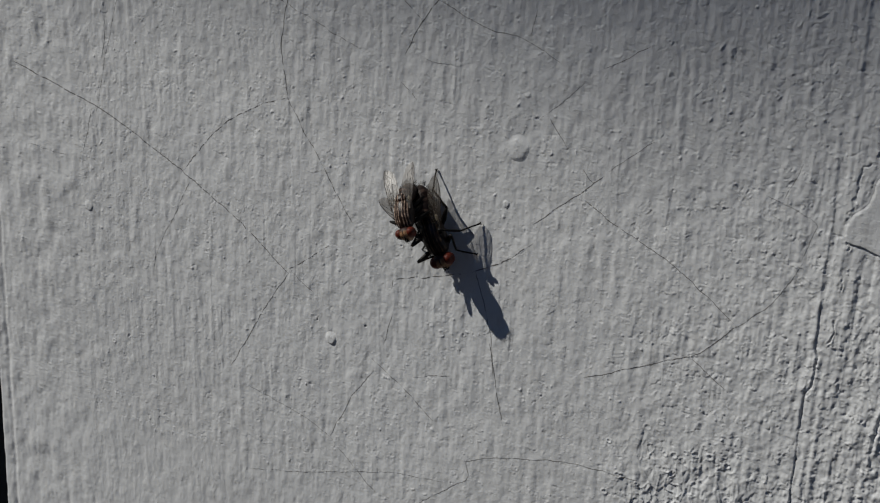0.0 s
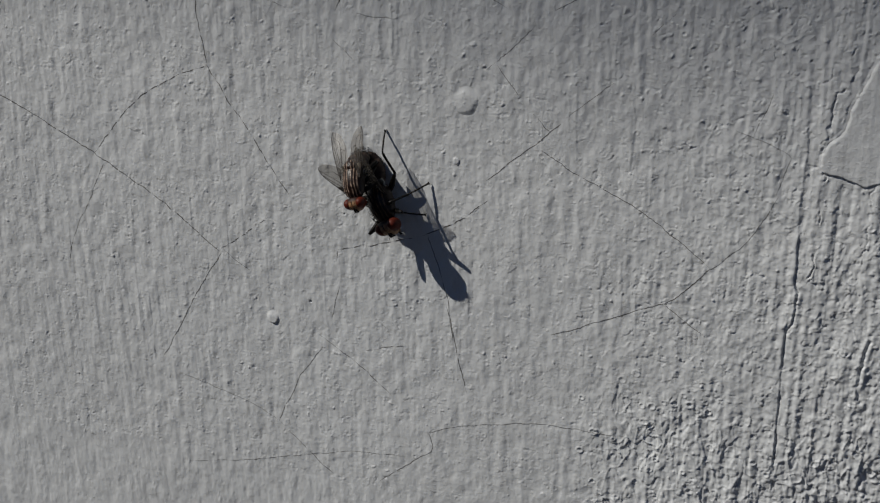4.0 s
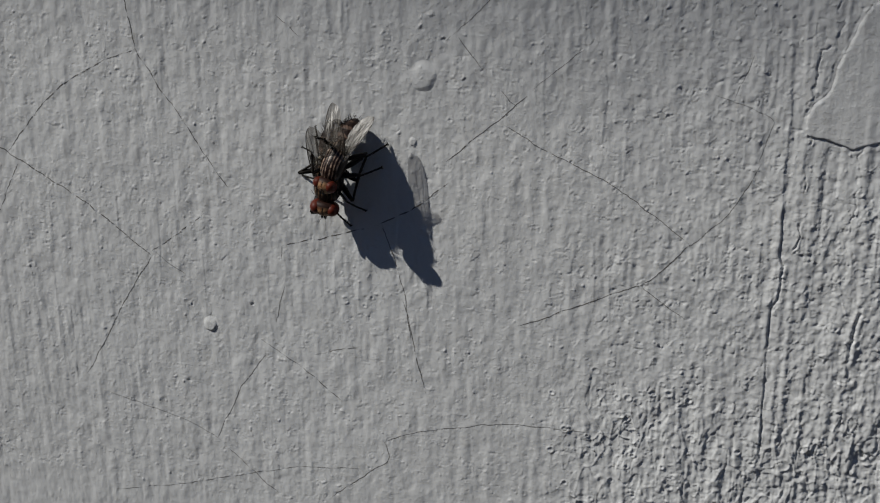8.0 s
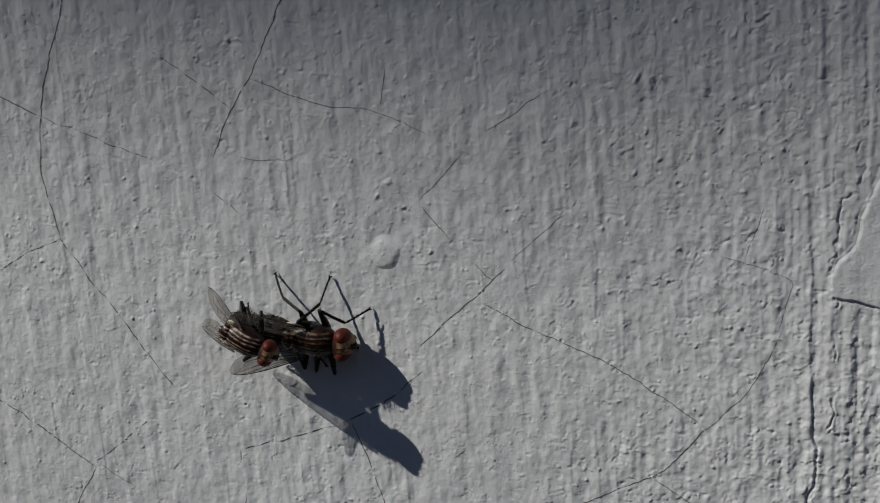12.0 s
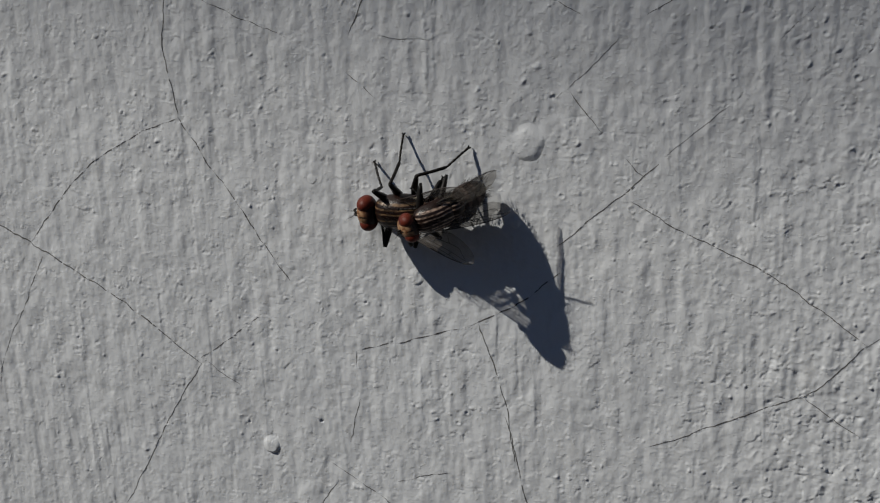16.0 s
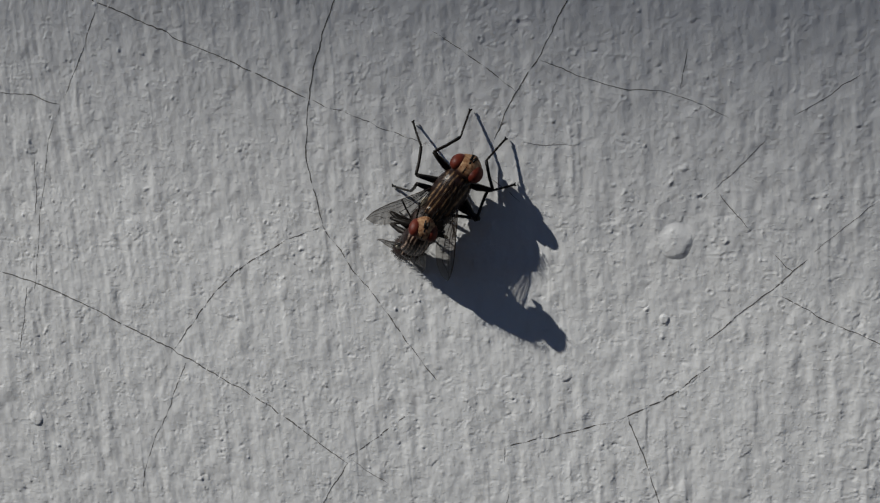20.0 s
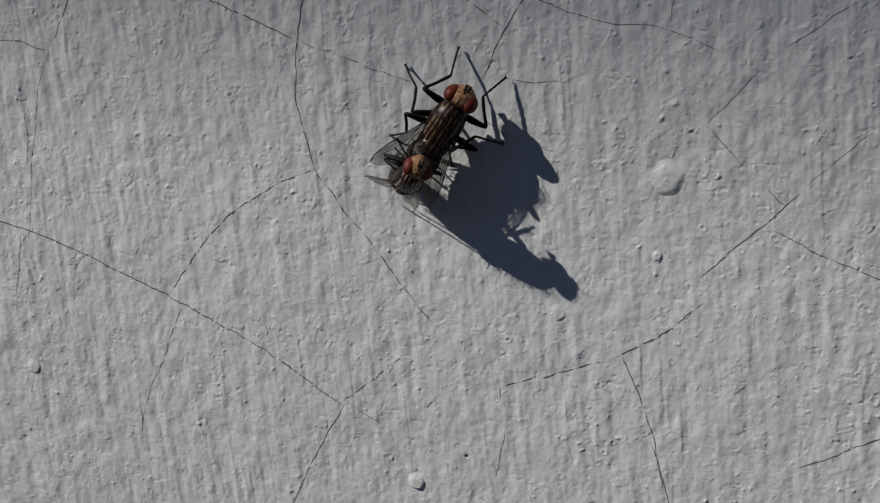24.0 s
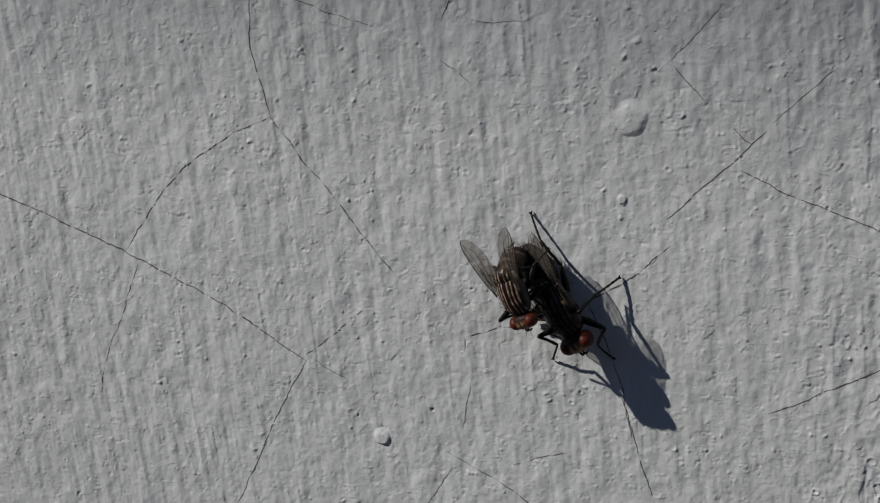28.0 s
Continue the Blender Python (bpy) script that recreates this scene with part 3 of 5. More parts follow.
# ---- the flies ----
def body_material(name, dark, pale, stripes):
    """Dusty chitin: pale lengthwise bars on a dark ground, or a shimmering chequer."""
    m = Mat(name, dark, 0.36 if stripes else 0.5, 0, 0.26 if stripes else 0.18)
    c = m.node("ShaderNodeTexCoord")
    sep = m.node("ShaderNodeSeparateXYZ")
    m.link(c.outputs["Object"], sep.inputs[0])
    warp = m.noise(420, 2)
    if stripes:
        # bars across the back, counted from the middle line
        k = m.node("ShaderNodeMath")
        k.operation = "MULTIPLY_ADD"
        k.inputs[1].default_value, k.inputs[2].default_value = 0.00042, -0.00021
        m.link(warp, k.inputs[0])
        y = m.node("ShaderNodeMath")
        y.operation = "ADD"
        m.link(sep.outputs["Y"], y.inputs[0])
        m.link(k.outputs[0], y.inputs[1])
        ab = m.node("ShaderNodeMath")
        ab.operation = "ABSOLUTE"
        m.link(y.outputs[0], ab.inputs[0])
        sc = m.node("ShaderNodeMath")
        sc.operation = "MULTIPLY"
        sc.inputs[1].default_value = 1 / 0.0015
        m.link(ab.outputs[0], sc.inputs[0])
        o, i = (0, 0, 0), (1, 1, 1)
        bars = m.ramp(sc.outputs[0], (0.0, o), (0.13, o), (0.17, i), (0.22, i), (0.26, o), (0.40, o), (0.44, i), (0.48, i), (0.52, o), (0.64, o), (0.69, i), (0.75, i), (0.80, o))
        # only the upper side carries them
        z = m.node("ShaderNodeMath")
        z.operation = "MULTIPLY"
        z.inputs[1].default_value = 1 / 0.0016
        m.link(sep.outputs["Z"], z.inputs[0])
        upper = m.ramp(z.outputs[0], (0.15, o), (0.4, i))
        both = m.node("ShaderNodeMath")
        both.operation = "MULTIPLY"
        m.link(bars, both.inputs[0])
        m.link(upper, both.inputs[1])
        broken = m.ramp(m.noise(1300, 3), (0.36, (0.08, 0.08, 0.08)), (0.56, i))
        fac = m.node("ShaderNodeMath")
        fac.operation = "MULTIPLY"
        m.link(both.outputs[0], fac.inputs[0])
        m.link(broken, fac.inputs[1])
        m.base(m.mix(fac.outputs[0], dark, pale))
    else:
        # silvery and dark patches in rings, one ring to each joint of the belly
        v = m.node("ShaderNodeTexVoronoi", Scale=900)
        m.link(m.coords((1.0, 0.8, 0.8)), v.inputs["Vector"])
        ring = m.node("ShaderNodeMath")
        ring.operation = "SINE"
        k = m.node("ShaderNodeMath")
        k.operation = "MULTIPLY_ADD"
        k.inputs[1].default_value, k.inputs[2].default_value = 5200, 0.6
        m.link(sep.outputs["X"], k.inputs[0])
        m.link(k.outputs[0], ring.inputs[0])
        band = m.ramp(ring.outputs[0], (0.0, (0.15, 0.15, 0.15)), (0.55, (1, 1, 1)))
        fac = m.node("ShaderNodeMath")
        fac.operation = "MULTIPLY"
        m.link(m.ramp(v.outputs["Color"], (0.42, (0, 0, 0)), (0.66, (1, 1, 1))), fac.inputs[0])
        m.link(band, fac.inputs[1])
        m.base(m.mix(fac.outputs[0], dark, pale))
    m.bump(m.noise(5200, 2), 0.00004, 0.6)
    return m.m


THORAX = body_material("thorax_gold_dust", (0.012, 0.005, 0.0036), (0.18, 0.112, 0.06), True)
THORAX_PALE = body_material("thorax_silver_dust", (0.011, 0.0045, 0.0035), (0.40, 0.29, 0.225), True)
ABDOMEN = body_material("abdomen_chequer", (0.010, 0.004, 0.0034), (0.105, 0.068, 0.052), False)
_m = Mat("eye_red", (0.1, 0.015, 0.007), 0.5, 0, 0.2)
_m.base(_m.ramp(_m.noise(900, 3), (0.3, (0.05, 0.0075, 0.0045)), (0.7, (0.115, 0.018, 0.008))))
_v = _m.node("ShaderNodeTexVoronoi", Scale=15000)
_m.link(_m.coords(), _v.inputs["Vector"])
_m.bump(_v.outputs["Distance"], 0.00002, 0.35)
EYE = _m.m
_m = Mat("face_gold", (0.3, 0.19, 0.1), 0.55, 0, 0.2)
_gold = _m.ramp(_m.noise(1800, 3), (0.35, (0.14, 0.052, 0.022)), (0.65, (0.42, 0.27, 0.15)))
_c, _s, _k = _m.node("ShaderNodeTexCoord"), _m.node("ShaderNodeSeparateXYZ"), _m.node("ShaderNodeMath")
_m.link(_c.outputs["Object"], _s.inputs[0])
_k.operation = "MULTIPLY_ADD"                      # the back of the head is black
_k.inputs[1].default_value, _k.inputs[2].default_value = 1 / 0.0004, -2.8 / 0.4
_m.link(_s.outputs["X"], _k.inputs[0])
_m.base(_m.mix(_m.ramp(_k.outputs[0], (0.0, (0, 0, 0)), (1.0, (1, 1, 1))), (0.022, 0.009, 0.007), _gold))
FACE = _m.m
_m = Mat("black_chitin", (0.008, 0.007, 0.007), 0.45, 0, 0.14)
_m.base(_m.ramp(_m.noise(2500, 3), (0.35, (0.005, 0.005, 0.005)), (0.7, (0.014, 0.011, 0.009))))
CHITIN = _m.m
_m = Mat("squama_cream", (0.55, 0.5, 0.4), 0.5)
CREAM = _m.m


def wing_material():
    """A smoky membrane: half of the light goes straight through, some is scattered, some glints."""
    m = Mat("wing_membrane", (0.16, 0.135, 0.11), 0.42, 0, 1.0)
    m.p.inputs["IOR"].default_value = 1.8
    clear = m.node("ShaderNodeBsdfTransparent")
    clear.inputs["Color"].default_value = (0.71, 0.695, 0.675, 1)
    veil = m.node("ShaderNodeBsdfTranslucent")
    m.link(m.ramp(m.noise(600, 3), (0.3, (0.34, 0.31, 0.27)), (0.7, (0.56, 0.53, 0.48))), veil.inputs["Color"])
    m.bump(m.noise(900, 2, 0.5, (0.35, 2.2, 1)), 0.0002, 0.7)
    first, mixer = m.node("ShaderNodeMixShader"), m.node("ShaderNodeMixShader")
    first.inputs[0].default_value = 0.14
    m.link(clear.outputs[0], first.inputs[1])
    m.link(veil.outputs[0], first.inputs[2])
    m.link(m.ramp(m.noise(500, 2), (0.3, (0.14, 0.14, 0.14)), (0.7, (0.34, 0.34, 0.34))), mixer.inputs[0])
    m.link(first.outputs[0], mixer.inputs[1])
    m.link(m.p.outputs[0], mixer.inputs[2])
    m.link(mixer.outputs[0], m.out.inputs["Surface"])
    return m.m


WING = wing_material()
_m = Mat("vein_brown", (0.018, 0.011, 0.008), 0.4)
VEIN = _m.m


def smooth_rows(rows, n):
    """n rows along a smooth curve through the given ones (Catmull-Rom)."""
    p = np.array(rows, float)
    p = np.concatenate([2 * p[:1] - p[1:2], p, 2 * p[-1:] - p[-2:-1]])
    out = []
    for s in np.linspace(0, len(rows) - 1 - 1e-6, n):
        i = int(s)
        f = s - i
        a, b, c, d = p[i], p[i + 1], p[i + 2], p[i + 3]
        out.append(0.5 * (2 * b + (c - a) * f + (2 * a - 5 * b + 4 * c - d) * f * f + (3 * b - a - 3 * c + d) * f ** 3))
    return np.array(out)


def loft(name, rows, material, n=22, seg=26, lumps=0.0, seed=0):
    """A rounded body from rows of (x, centre z, half width, height up, depth down), closed at both ends; millimetres."""
    prof = smooth_rows(rows, n)
    verts, faces = [], []
    for k, (x, cz, w, up, low) in enumerate(prof):
        for j in range(seg):
            a = 2 * math.pi * j / seg
            r = 1 + lumps * noise.noise(Vector((x * 2, 3 * math.cos(a) + seed, 3 * math.sin(a))))
            s = math.sin(a)
            verts.append((x * MM, max(w, 0.01) * math.cos(a) * r * MM, (cz + (up if s > 0 else low) * s * r) * MM))
    for k in range(n - 1):
        for j in range(seg):
            a, b = k * seg + j, k * seg + (j + 1) % seg
            faces.append((a, b, b + seg, a + seg))
    faces += [tuple(reversed(range(seg))), tuple(range((n - 1) * seg, n * seg))]
    return mesh_of(name, verts, [tuple(reversed(f)) for f in faces], material)


def ringed(me, pitch, depth):
    """Presses the joints of a belly into its mesh: shallow steps along x."""
    for v in me.vertices:
        s = (v.co.x / MM + 6.6) / pitch
        step = 1 - depth * (1 - (s - math.floor(s))) ** 3
        v.co.y *= step
        v.co.z = (v.co.z + 0.0002) * step - 0.0002
    return me


def ball(name, centre, radii, material, seg=22, rings=14, turn=(0, 0, 0)):
    verts, faces = [], []
    spin = Euler([radians(a) for a in turn]).to_matrix()
    for i in range(rings + 1):
        u = math.pi * i / rings
        for j in range(seg):
            v = 2 * math.pi * j / seg
            p = spin @ Vector((radii[0] * math.sin(u) * math.cos(v), radii[1] * math.sin(u) * math.sin(v), radii[2] * math.cos(u)))
            verts.append(tuple((p + Vector(centre)) * MM))
    for i in range(rings):
        for j in range(seg):
            a, b = i * seg + j, i * seg + (j + 1) % seg
            faces.append((a, a + seg, b + seg, b))
    return mesh_of(name, verts, faces, material)


def tube_data(points, radii, sides=6):
    """Vertices and faces of a round tapering rod through points, millimetres."""
    verts, faces = [], []
    pts = [Vector(p) for p in points]
    for i, p in enumerate(pts):
        t = (pts[min(i + 1, len(pts) - 1)] - pts[max(i - 1, 0)]).normalized()
        u = t.orthogonal().normalized()
        if i:
            u = (last - t * last.dot(t)).normalized()
        last = u
        v = t.cross(u)
        for j in range(sides):
            a = 2 * math.pi * j / sides
            verts.append(tuple((p + (u * math.cos(a) + v * math.sin(a)) * radii[i]) * MM))
    for i in range(len(pts) - 1):
        for j in range(sides):
            a, b = i * sides + j, i * sides + (j + 1) % sides
            faces.append((a, b, b + sides, a + sides))
    faces += [tuple(reversed(range(sides))), tuple(range(len(verts) - sides, len(verts)))]
    return verts, faces


def joined(name, pieces, material):
    verts, faces = [], []
    for v, f in pieces:
        k = len(verts)
        verts += v
        faces += [tuple(i + k for i in q) for q in f]
    return mesh_of(name, verts, faces, material)


FEMUR, TIBIA, TARSUS = 2.9, 2.75, 2.75          # millimetres at full size
FEMALE, MALE = 0.95, 0.78                      # sizes of the two flies
COXA = {1: (1.35, 0.75, -0.95), 2: (0.15, 0.95, -1.08), 3: (-1.05, 0.9, -0.95)}


def hairs(along_rod, count, length, rng, thick=0.018):
    """Bristles that stand off a rod."""
    out = []
    a, b = Vector(along_rod[0]), Vector(along_rod[-1])
    way = (b - a).normalized()
    for _ in range(count):
        p = a.lerp(b, rng.uniform(0.08, 0.95))
        side = Vector(rng.normal(size=3))
        side = (side - way * side.dot(way)).normalized()
        tip = p + (side * 0.8 + way * 0.6).normalized() * length * rng.uniform(0.6, 1.2)
        out.append(tube_data([p, tip], [thick, 0.004], 3))
    return out


def leg_meshes(rng):
    """Thigh along +x from the hip, shin along +x from the knee, foot along +x from the ankle."""
    thigh = [(0, 0, 0), (0.35, 0, 0.02), (1.2, 0, 0.06), (2.3, 0, 0.03), (FEMUR, 0, 0)]
    pieces = [tube_data(thigh, [0.19, 0.31, 0.34, 0.24, 0.17], 8)] + hairs(((0.4, 0, 0), (FEMUR, 0, 0)), 14, 0.34, rng)
    bow = [(0, 0, 0), (0.3, 0, 0.02), (1.3, 0, -0.05), (2.4, 0, -0.03), (TIBIA, 0, 0)]
    lower = [tube_data(bow, [0.16, 0.15, 0.14, 0.155, 0.125], 7)] + hairs(((0.2, 0, -0.02), (2.7, 0, -0.02)), 18, 0.34, rng)
    toes, step = [], (TARSUS - 0.25) / 5
    for k in range(5):
        a, b, sag = step * k, step * (k + 1), (0.0, 0.05, 0.08, 0.08, 0.05, 0.0)
        toes.append(tube_data([(a, 0, sag[k]), (a + 0.07, 0, sag[k]), (b - 0.05, 0, sag[k + 1]), (b, 0, sag[k + 1])], [0.07, 0.095, 0.12, 0.085], 6))
    toes += hairs(((0.1, 0, 0.04), (TARSUS - 0.3, 0, 0.04)), 14, 0.16, rng, 0.012)
    for s in (-1, 1):
        toes.append(tube_data([(TARSUS - 0.27, 0, 0), (TARSUS - 0.08, 0.09 * s, 0.03), (TARSUS, 0.15 * s, -0.05)], [0.07, 0.085, 0.04], 5))
    return joined("leg", pieces, CHITIN), joined("shin", lower, CHITIN), joined("foot", toes, CHITIN)


def wing_meshes(side):
    """The membrane, lying along -x from its hinge, and its veins; front edge outward."""
    length, n, m = 7.1, 30, 10

    def edges(s):
        front = 0.30 + 0.42 * s * (1.6 - s)
        back = (0.15 + 1.55 * (1 - math.exp(-s / 0.17))) * (1 - 0.12 * s)
        close = math.sqrt(max(0.0, 1 - max(0.0, (s - 0.55) / 0.45) ** 2))
        return front * close, -back * close

    def at(s, f):
        """s along the wing, f from the hind edge (0) to the front edge (1)."""
        hi, lo = edges(s)
        y = lo + (hi - lo) * f
        z = 0.10 * math.sin(math.pi * s) - 0.16 * (1 - f) * s + 0.03 * math.sin(9 * s + 5 * f)
        return (-length * s, side * y, z)

    verts = [tuple(c * MM for c in at(i / n, j / m)) for i in range(n + 1) for j in range(m + 1)]
    faces = [(i * (m + 1) + j, (i + 1) * (m + 1) + j, (i + 1) * (m + 1) + j + 1, i * (m + 1) + j + 1) for i in range(n) for j in range(m)]
    blade = mesh_of("wing", verts, faces, WING)
    runs = [[(0.0, 1.0), (0.2, 1.0), (0.45, 1.0), (0.7, 1.0), (0.9, 1.0), (0.985, 0.9)],
            [(0.0, 0.9), (0.2, 0.90), (0.42, 0.92), (0.58, 0.985)],
            [(0.05, 0.85), (0.3, 0.82), (0.6, 0.86), (0.86, 0.985)],
            [(0.12, 0.78), (0.4, 0.70), (0.7, 0.72), (0.95, 0.86)],
            [(0.08, 0.68), (0.35, 0.52), (0.62, 0.42), (0.76, 0.40), (0.80, 0.52), (0.88, 0.74)],
            [(0.08, 0.55), (0.3, 0.30), (0.5, 0.12), (0.6, 0.02)],
            [(0.42, 0.70), (0.43, 0.50)], [(0.62, 0.42), (0.56, 0.16)]]
    veins = []
    for k, run in enumerate(runs):
        line = smooth_rows(run, 12)
        pts = [Vector(at(*p)) + Vector((0, 0, 0.008)) for p in line]
        r = 0.062 if k == 0 else 0.034
        veins.append(joined("vein", [tube_data(pts, [r * (1 - 0.45 * i / 11) for i in range(12)], 5)], VEIN))
    return blade, veins


def belly_bristles(rng):
    out = []
    for _ in range(330):
        x, a = rng.uniform(-6.6, -2.8), rng.uniform(-2.6, 2.6)
        r = 1.3 * (1 - ((x + 4.3) / 2.9) ** 2 * 0.7)
        p = Vector((x, r * 1.08 * math.sin(a), -0.25 + r * math.cos(a)))
        tip = p + Vector((-0.6, 0.4 * math.sin(a), 0.4 * math.cos(a))) * rng.uniform(0.4, 1.0)
        out.append(tube_data([p, tip], [0.026, 0.005], 3))
    return joined("bristles", out, CHITIN)


def body_bristles(rng):
    out = []
    for _ in range(170):
        x, a = rng.uniform(-2.6, 2.0), rng.uniform(-1.25, 1.25)
        p = Vector((x, 1.38 * math.sin(a), 1.38 * math.cos(a)))
        tip = p + Vector((-0.55, 0.45 * math.sin(a), 0.55 * math.cos(a))) * rng.uniform(0.7, 1.3)
        out.append(tube_data([p, tip], [0.022, 0.004], 3))
    for _ in range(34):
        a = rng.uniform(-1.5, 1.5)
        p = Vector((3.1 + rng.uniform(-0.3, 0.5), 0.7 * math.sin(a), 1.0 * math.cos(a) * rng.choice([1, -0.8])))
        out.append(tube_data([p, p + Vector((0.35, 0.25 * math.sin(a), 0.35 * np.sign(p.z)))], [0.016, 0.003], 3))
    return joined("bristles", out, CHITIN)


def curled(angle):
    """The pose of a belly that curls down from the waist."""
    return pose(-1.9 * MM, 0, 0, 0, -angle, 0) @ pose(1.9 * MM, 0, 0)


def swung(s, spread, lift, tilt):
    """The pose of a wing at its hinge: turned outward by spread, tip raised by lift, twisted by tilt."""
    return pose(-0.35 * MM, 1.25 * s * MM, 0.9 * MM, tilt * s, lift, -s * spread)


def fly(label, seed, spread, lift, curl, tilt, dust):
    """A flesh fly with its thorax at the origin, head to +x, back to +z. Returns it with its legs."""
    rng = np.random.RandomState(seed)
    root = new("fly")
    root.empty_display_size = 0.002
    tagged(root, label, "fly", "pair of flies")
    thorax = part("thorax", loft("thorax", [(-2.35, 0.1, 0.25, 0.3, 0.3), (-2.1, 0.05, 0.9, 0.9, 0.75), (-1.4, 0, 1.42, 1.32, 1.08), (-0.3, 0, 1.6, 1.5, 1.2),
                   (0.8, 0, 1.56, 1.45, 1.18), (1.7, 0, 1.34, 1.15, 1.0), (2.2, 0, 0.9, 0.75, 0.75), (2.4, 0, 0.3, 0.3, 0.3)], dust, 26, 30, 0.02, seed), root,
                  "dusty grey thorax with black lengthwise stripes")
    part("scutellum", loft("scutellum", [(-3.0, 0.75, 0.1, 0.08, 0.1), (-2.85, 0.75, 0.5, 0.32, 0.3), (-2.4, 0.78, 0.86, 0.5, 0.4), (-1.9, 0.8, 0.95, 0.55, 0.5), (-1.5, 0.8, 0.6, 0.4, 0.5)], dust, 12, 18), thorax)
    for s in (-1, 1):
        part("squama", ball("squama", (-1.9, 1.2 * s, 0.35), (0.62, 0.42, 0.14), CREAM, 14, 8, (25 * s, 10, 0)), thorax, "pale cream lobe at the wing base")
    belly = part("abdomen", ringed(loft("abdomen", [(-6.7, -0.45, 0.08, 0.08, 0.08), (-6.5, -0.42, 0.5, 0.45, 0.45), (-5.9, -0.3, 1.0, 0.9, 0.82), (-5.0, -0.2, 1.42, 1.2, 1.02), (-4.0, -0.12, 1.62, 1.34, 1.08),
          (-3.0, -0.05, 1.52, 1.26, 1.04), (-2.3, 0, 1.15, 0.95, 0.95), (-1.9, 0, 0.5, 0.5, 0.5)], ABDOMEN, 52, 28, 0.025, seed + 3), 1.15, 0.04), root, "dark brown chequered abdomen")
    belly.matrix_basis = curled(curl)
    tagged(part("bristles", belly_bristles(rng), belly), "fine black bristles", kind="stuff")
    head = part("head", loft("head", [(2.25, 0, 0.35, 0.35, 0.35), (2.42, 0.02, 1.2, 0.95, 0.95), (2.85, 0.02, 1.44, 1.16, 1.15), (3.35, 0, 1.36, 1.14, 1.2), (3.78, -0.12, 1.0, 0.93, 1.07), (3.99, -0.27, 0.44, 0.55, 0.77), (4.08, -0.33, 0.13, 0.22, 0.33)], FACE, 16, 24), root,
                "pale golden head")
    for s in (-1, 1):
        part("eye", ball("eye", (3.08, 0.84 * s, 0.10), (0.80, 0.76, 1.08), EYE, 24, 16, (-8 * s, 0, -14 * s)), head, "brick-red compound eye")
        pieces = [tube_data([(3.85, 0.13 * s, 0.3), (4.12, 0.15 * s, 0.24), (4.28, 0.18 * s, -0.1), (4.22, 0.19 * s, -0.45)], [0.08, 0.11, 0.14, 0.07], 7),
                  tube_data([(4.25, 0.19 * s, 0.1), (4.7, 0.34 * s, 0.34), (5.05, 0.48 * s, 0.42)], [0.03, 0.015, 0.005], 4)]
        part("antenna", joined("antenna", pieces, CHITIN), head, "short black antenna with a feathered bristle")
    part("frons", loft("frons", [(2.65, 0.88, 0.1, 0.08, 0.1), (2.9, 0.94, 0.22, 0.26, 0.2), (3.4, 0.78, 0.22, 0.36, 0.2), (3.85, 0.4, 0.18, 0.32, 0.2), (3.97, 0.28, 0.05, 0.1, 0.1)], CHITIN, 10, 12), head, "black stripe between the eyes")
    part("proboscis", joined("proboscis", [tube_data([(3.3, 0, -0.75), (3.45, 0, -1.25), (3.55, 0, -1.6)], [0.3, 0.22, 0.3], 9)], CHITIN), head)
    tagged(part("bristles", body_bristles(rng), root), "fine black bristles", kind="stuff")
    wings = []
    for s in (-1, 1):
        blade, veins = wing_meshes(s)
        w = part("wing", blade, root, "clear smoky wing with dark veins")
        w.matrix_basis = swung(s, spread, lift, tilt)
        wings.append((s, w))
        for v in veins:
            part("vein", v, w)
    legs = {}
    thigh, shin, foot = leg_meshes(rng)
    for row in (1, 2, 3):
        for s, letter in ((1, "L"), (-1, "R")):
            leg = part("leg", thigh, root, "black bristly leg")
            legs[letter + str(row)] = (leg, part("shin", shin, leg, "thin black shin with bristles"), part("foot", foot, leg, "jointed black foot with two claws"))
    return root, legs, belly, wings


female, female_legs, female_belly, female_wings = fly("large grey striped flesh fly with red eyes clinging to the wall", 5, 22, 0, -12, 14, THORAX)
male, male_legs, male_belly, male_wings = fly("grey striped flesh fly with red eyes mounted on the other fly", 9, 16, 0, 80, 3, THORAX_PALE)
female.scale = (FEMALE, FEMALE, FEMALE)
male.scale = (MALE, MALE, MALE)


# ---- what moves ----
def stance(x, z, h, heading, pitch, roll):
    """A fly's pose from its place on the wall and height over it (millimetres) and its angles (degrees; pitch: head away from the wall)."""
    a = radians(heading)
    f, n = Vector((math.cos(a), 0, math.sin(a))), Vector((0, -1, 0))
    side = n.cross(f)
    m = Matrix((f, side, n)).transposed().to_4x4()
    return Matrix.Translation((x * MM, -h * MM, z * MM)) @ m @ pose(0, 0, 0, 0, -pitch, 0) @ pose(0, 0, 0, roll, 0, 0)


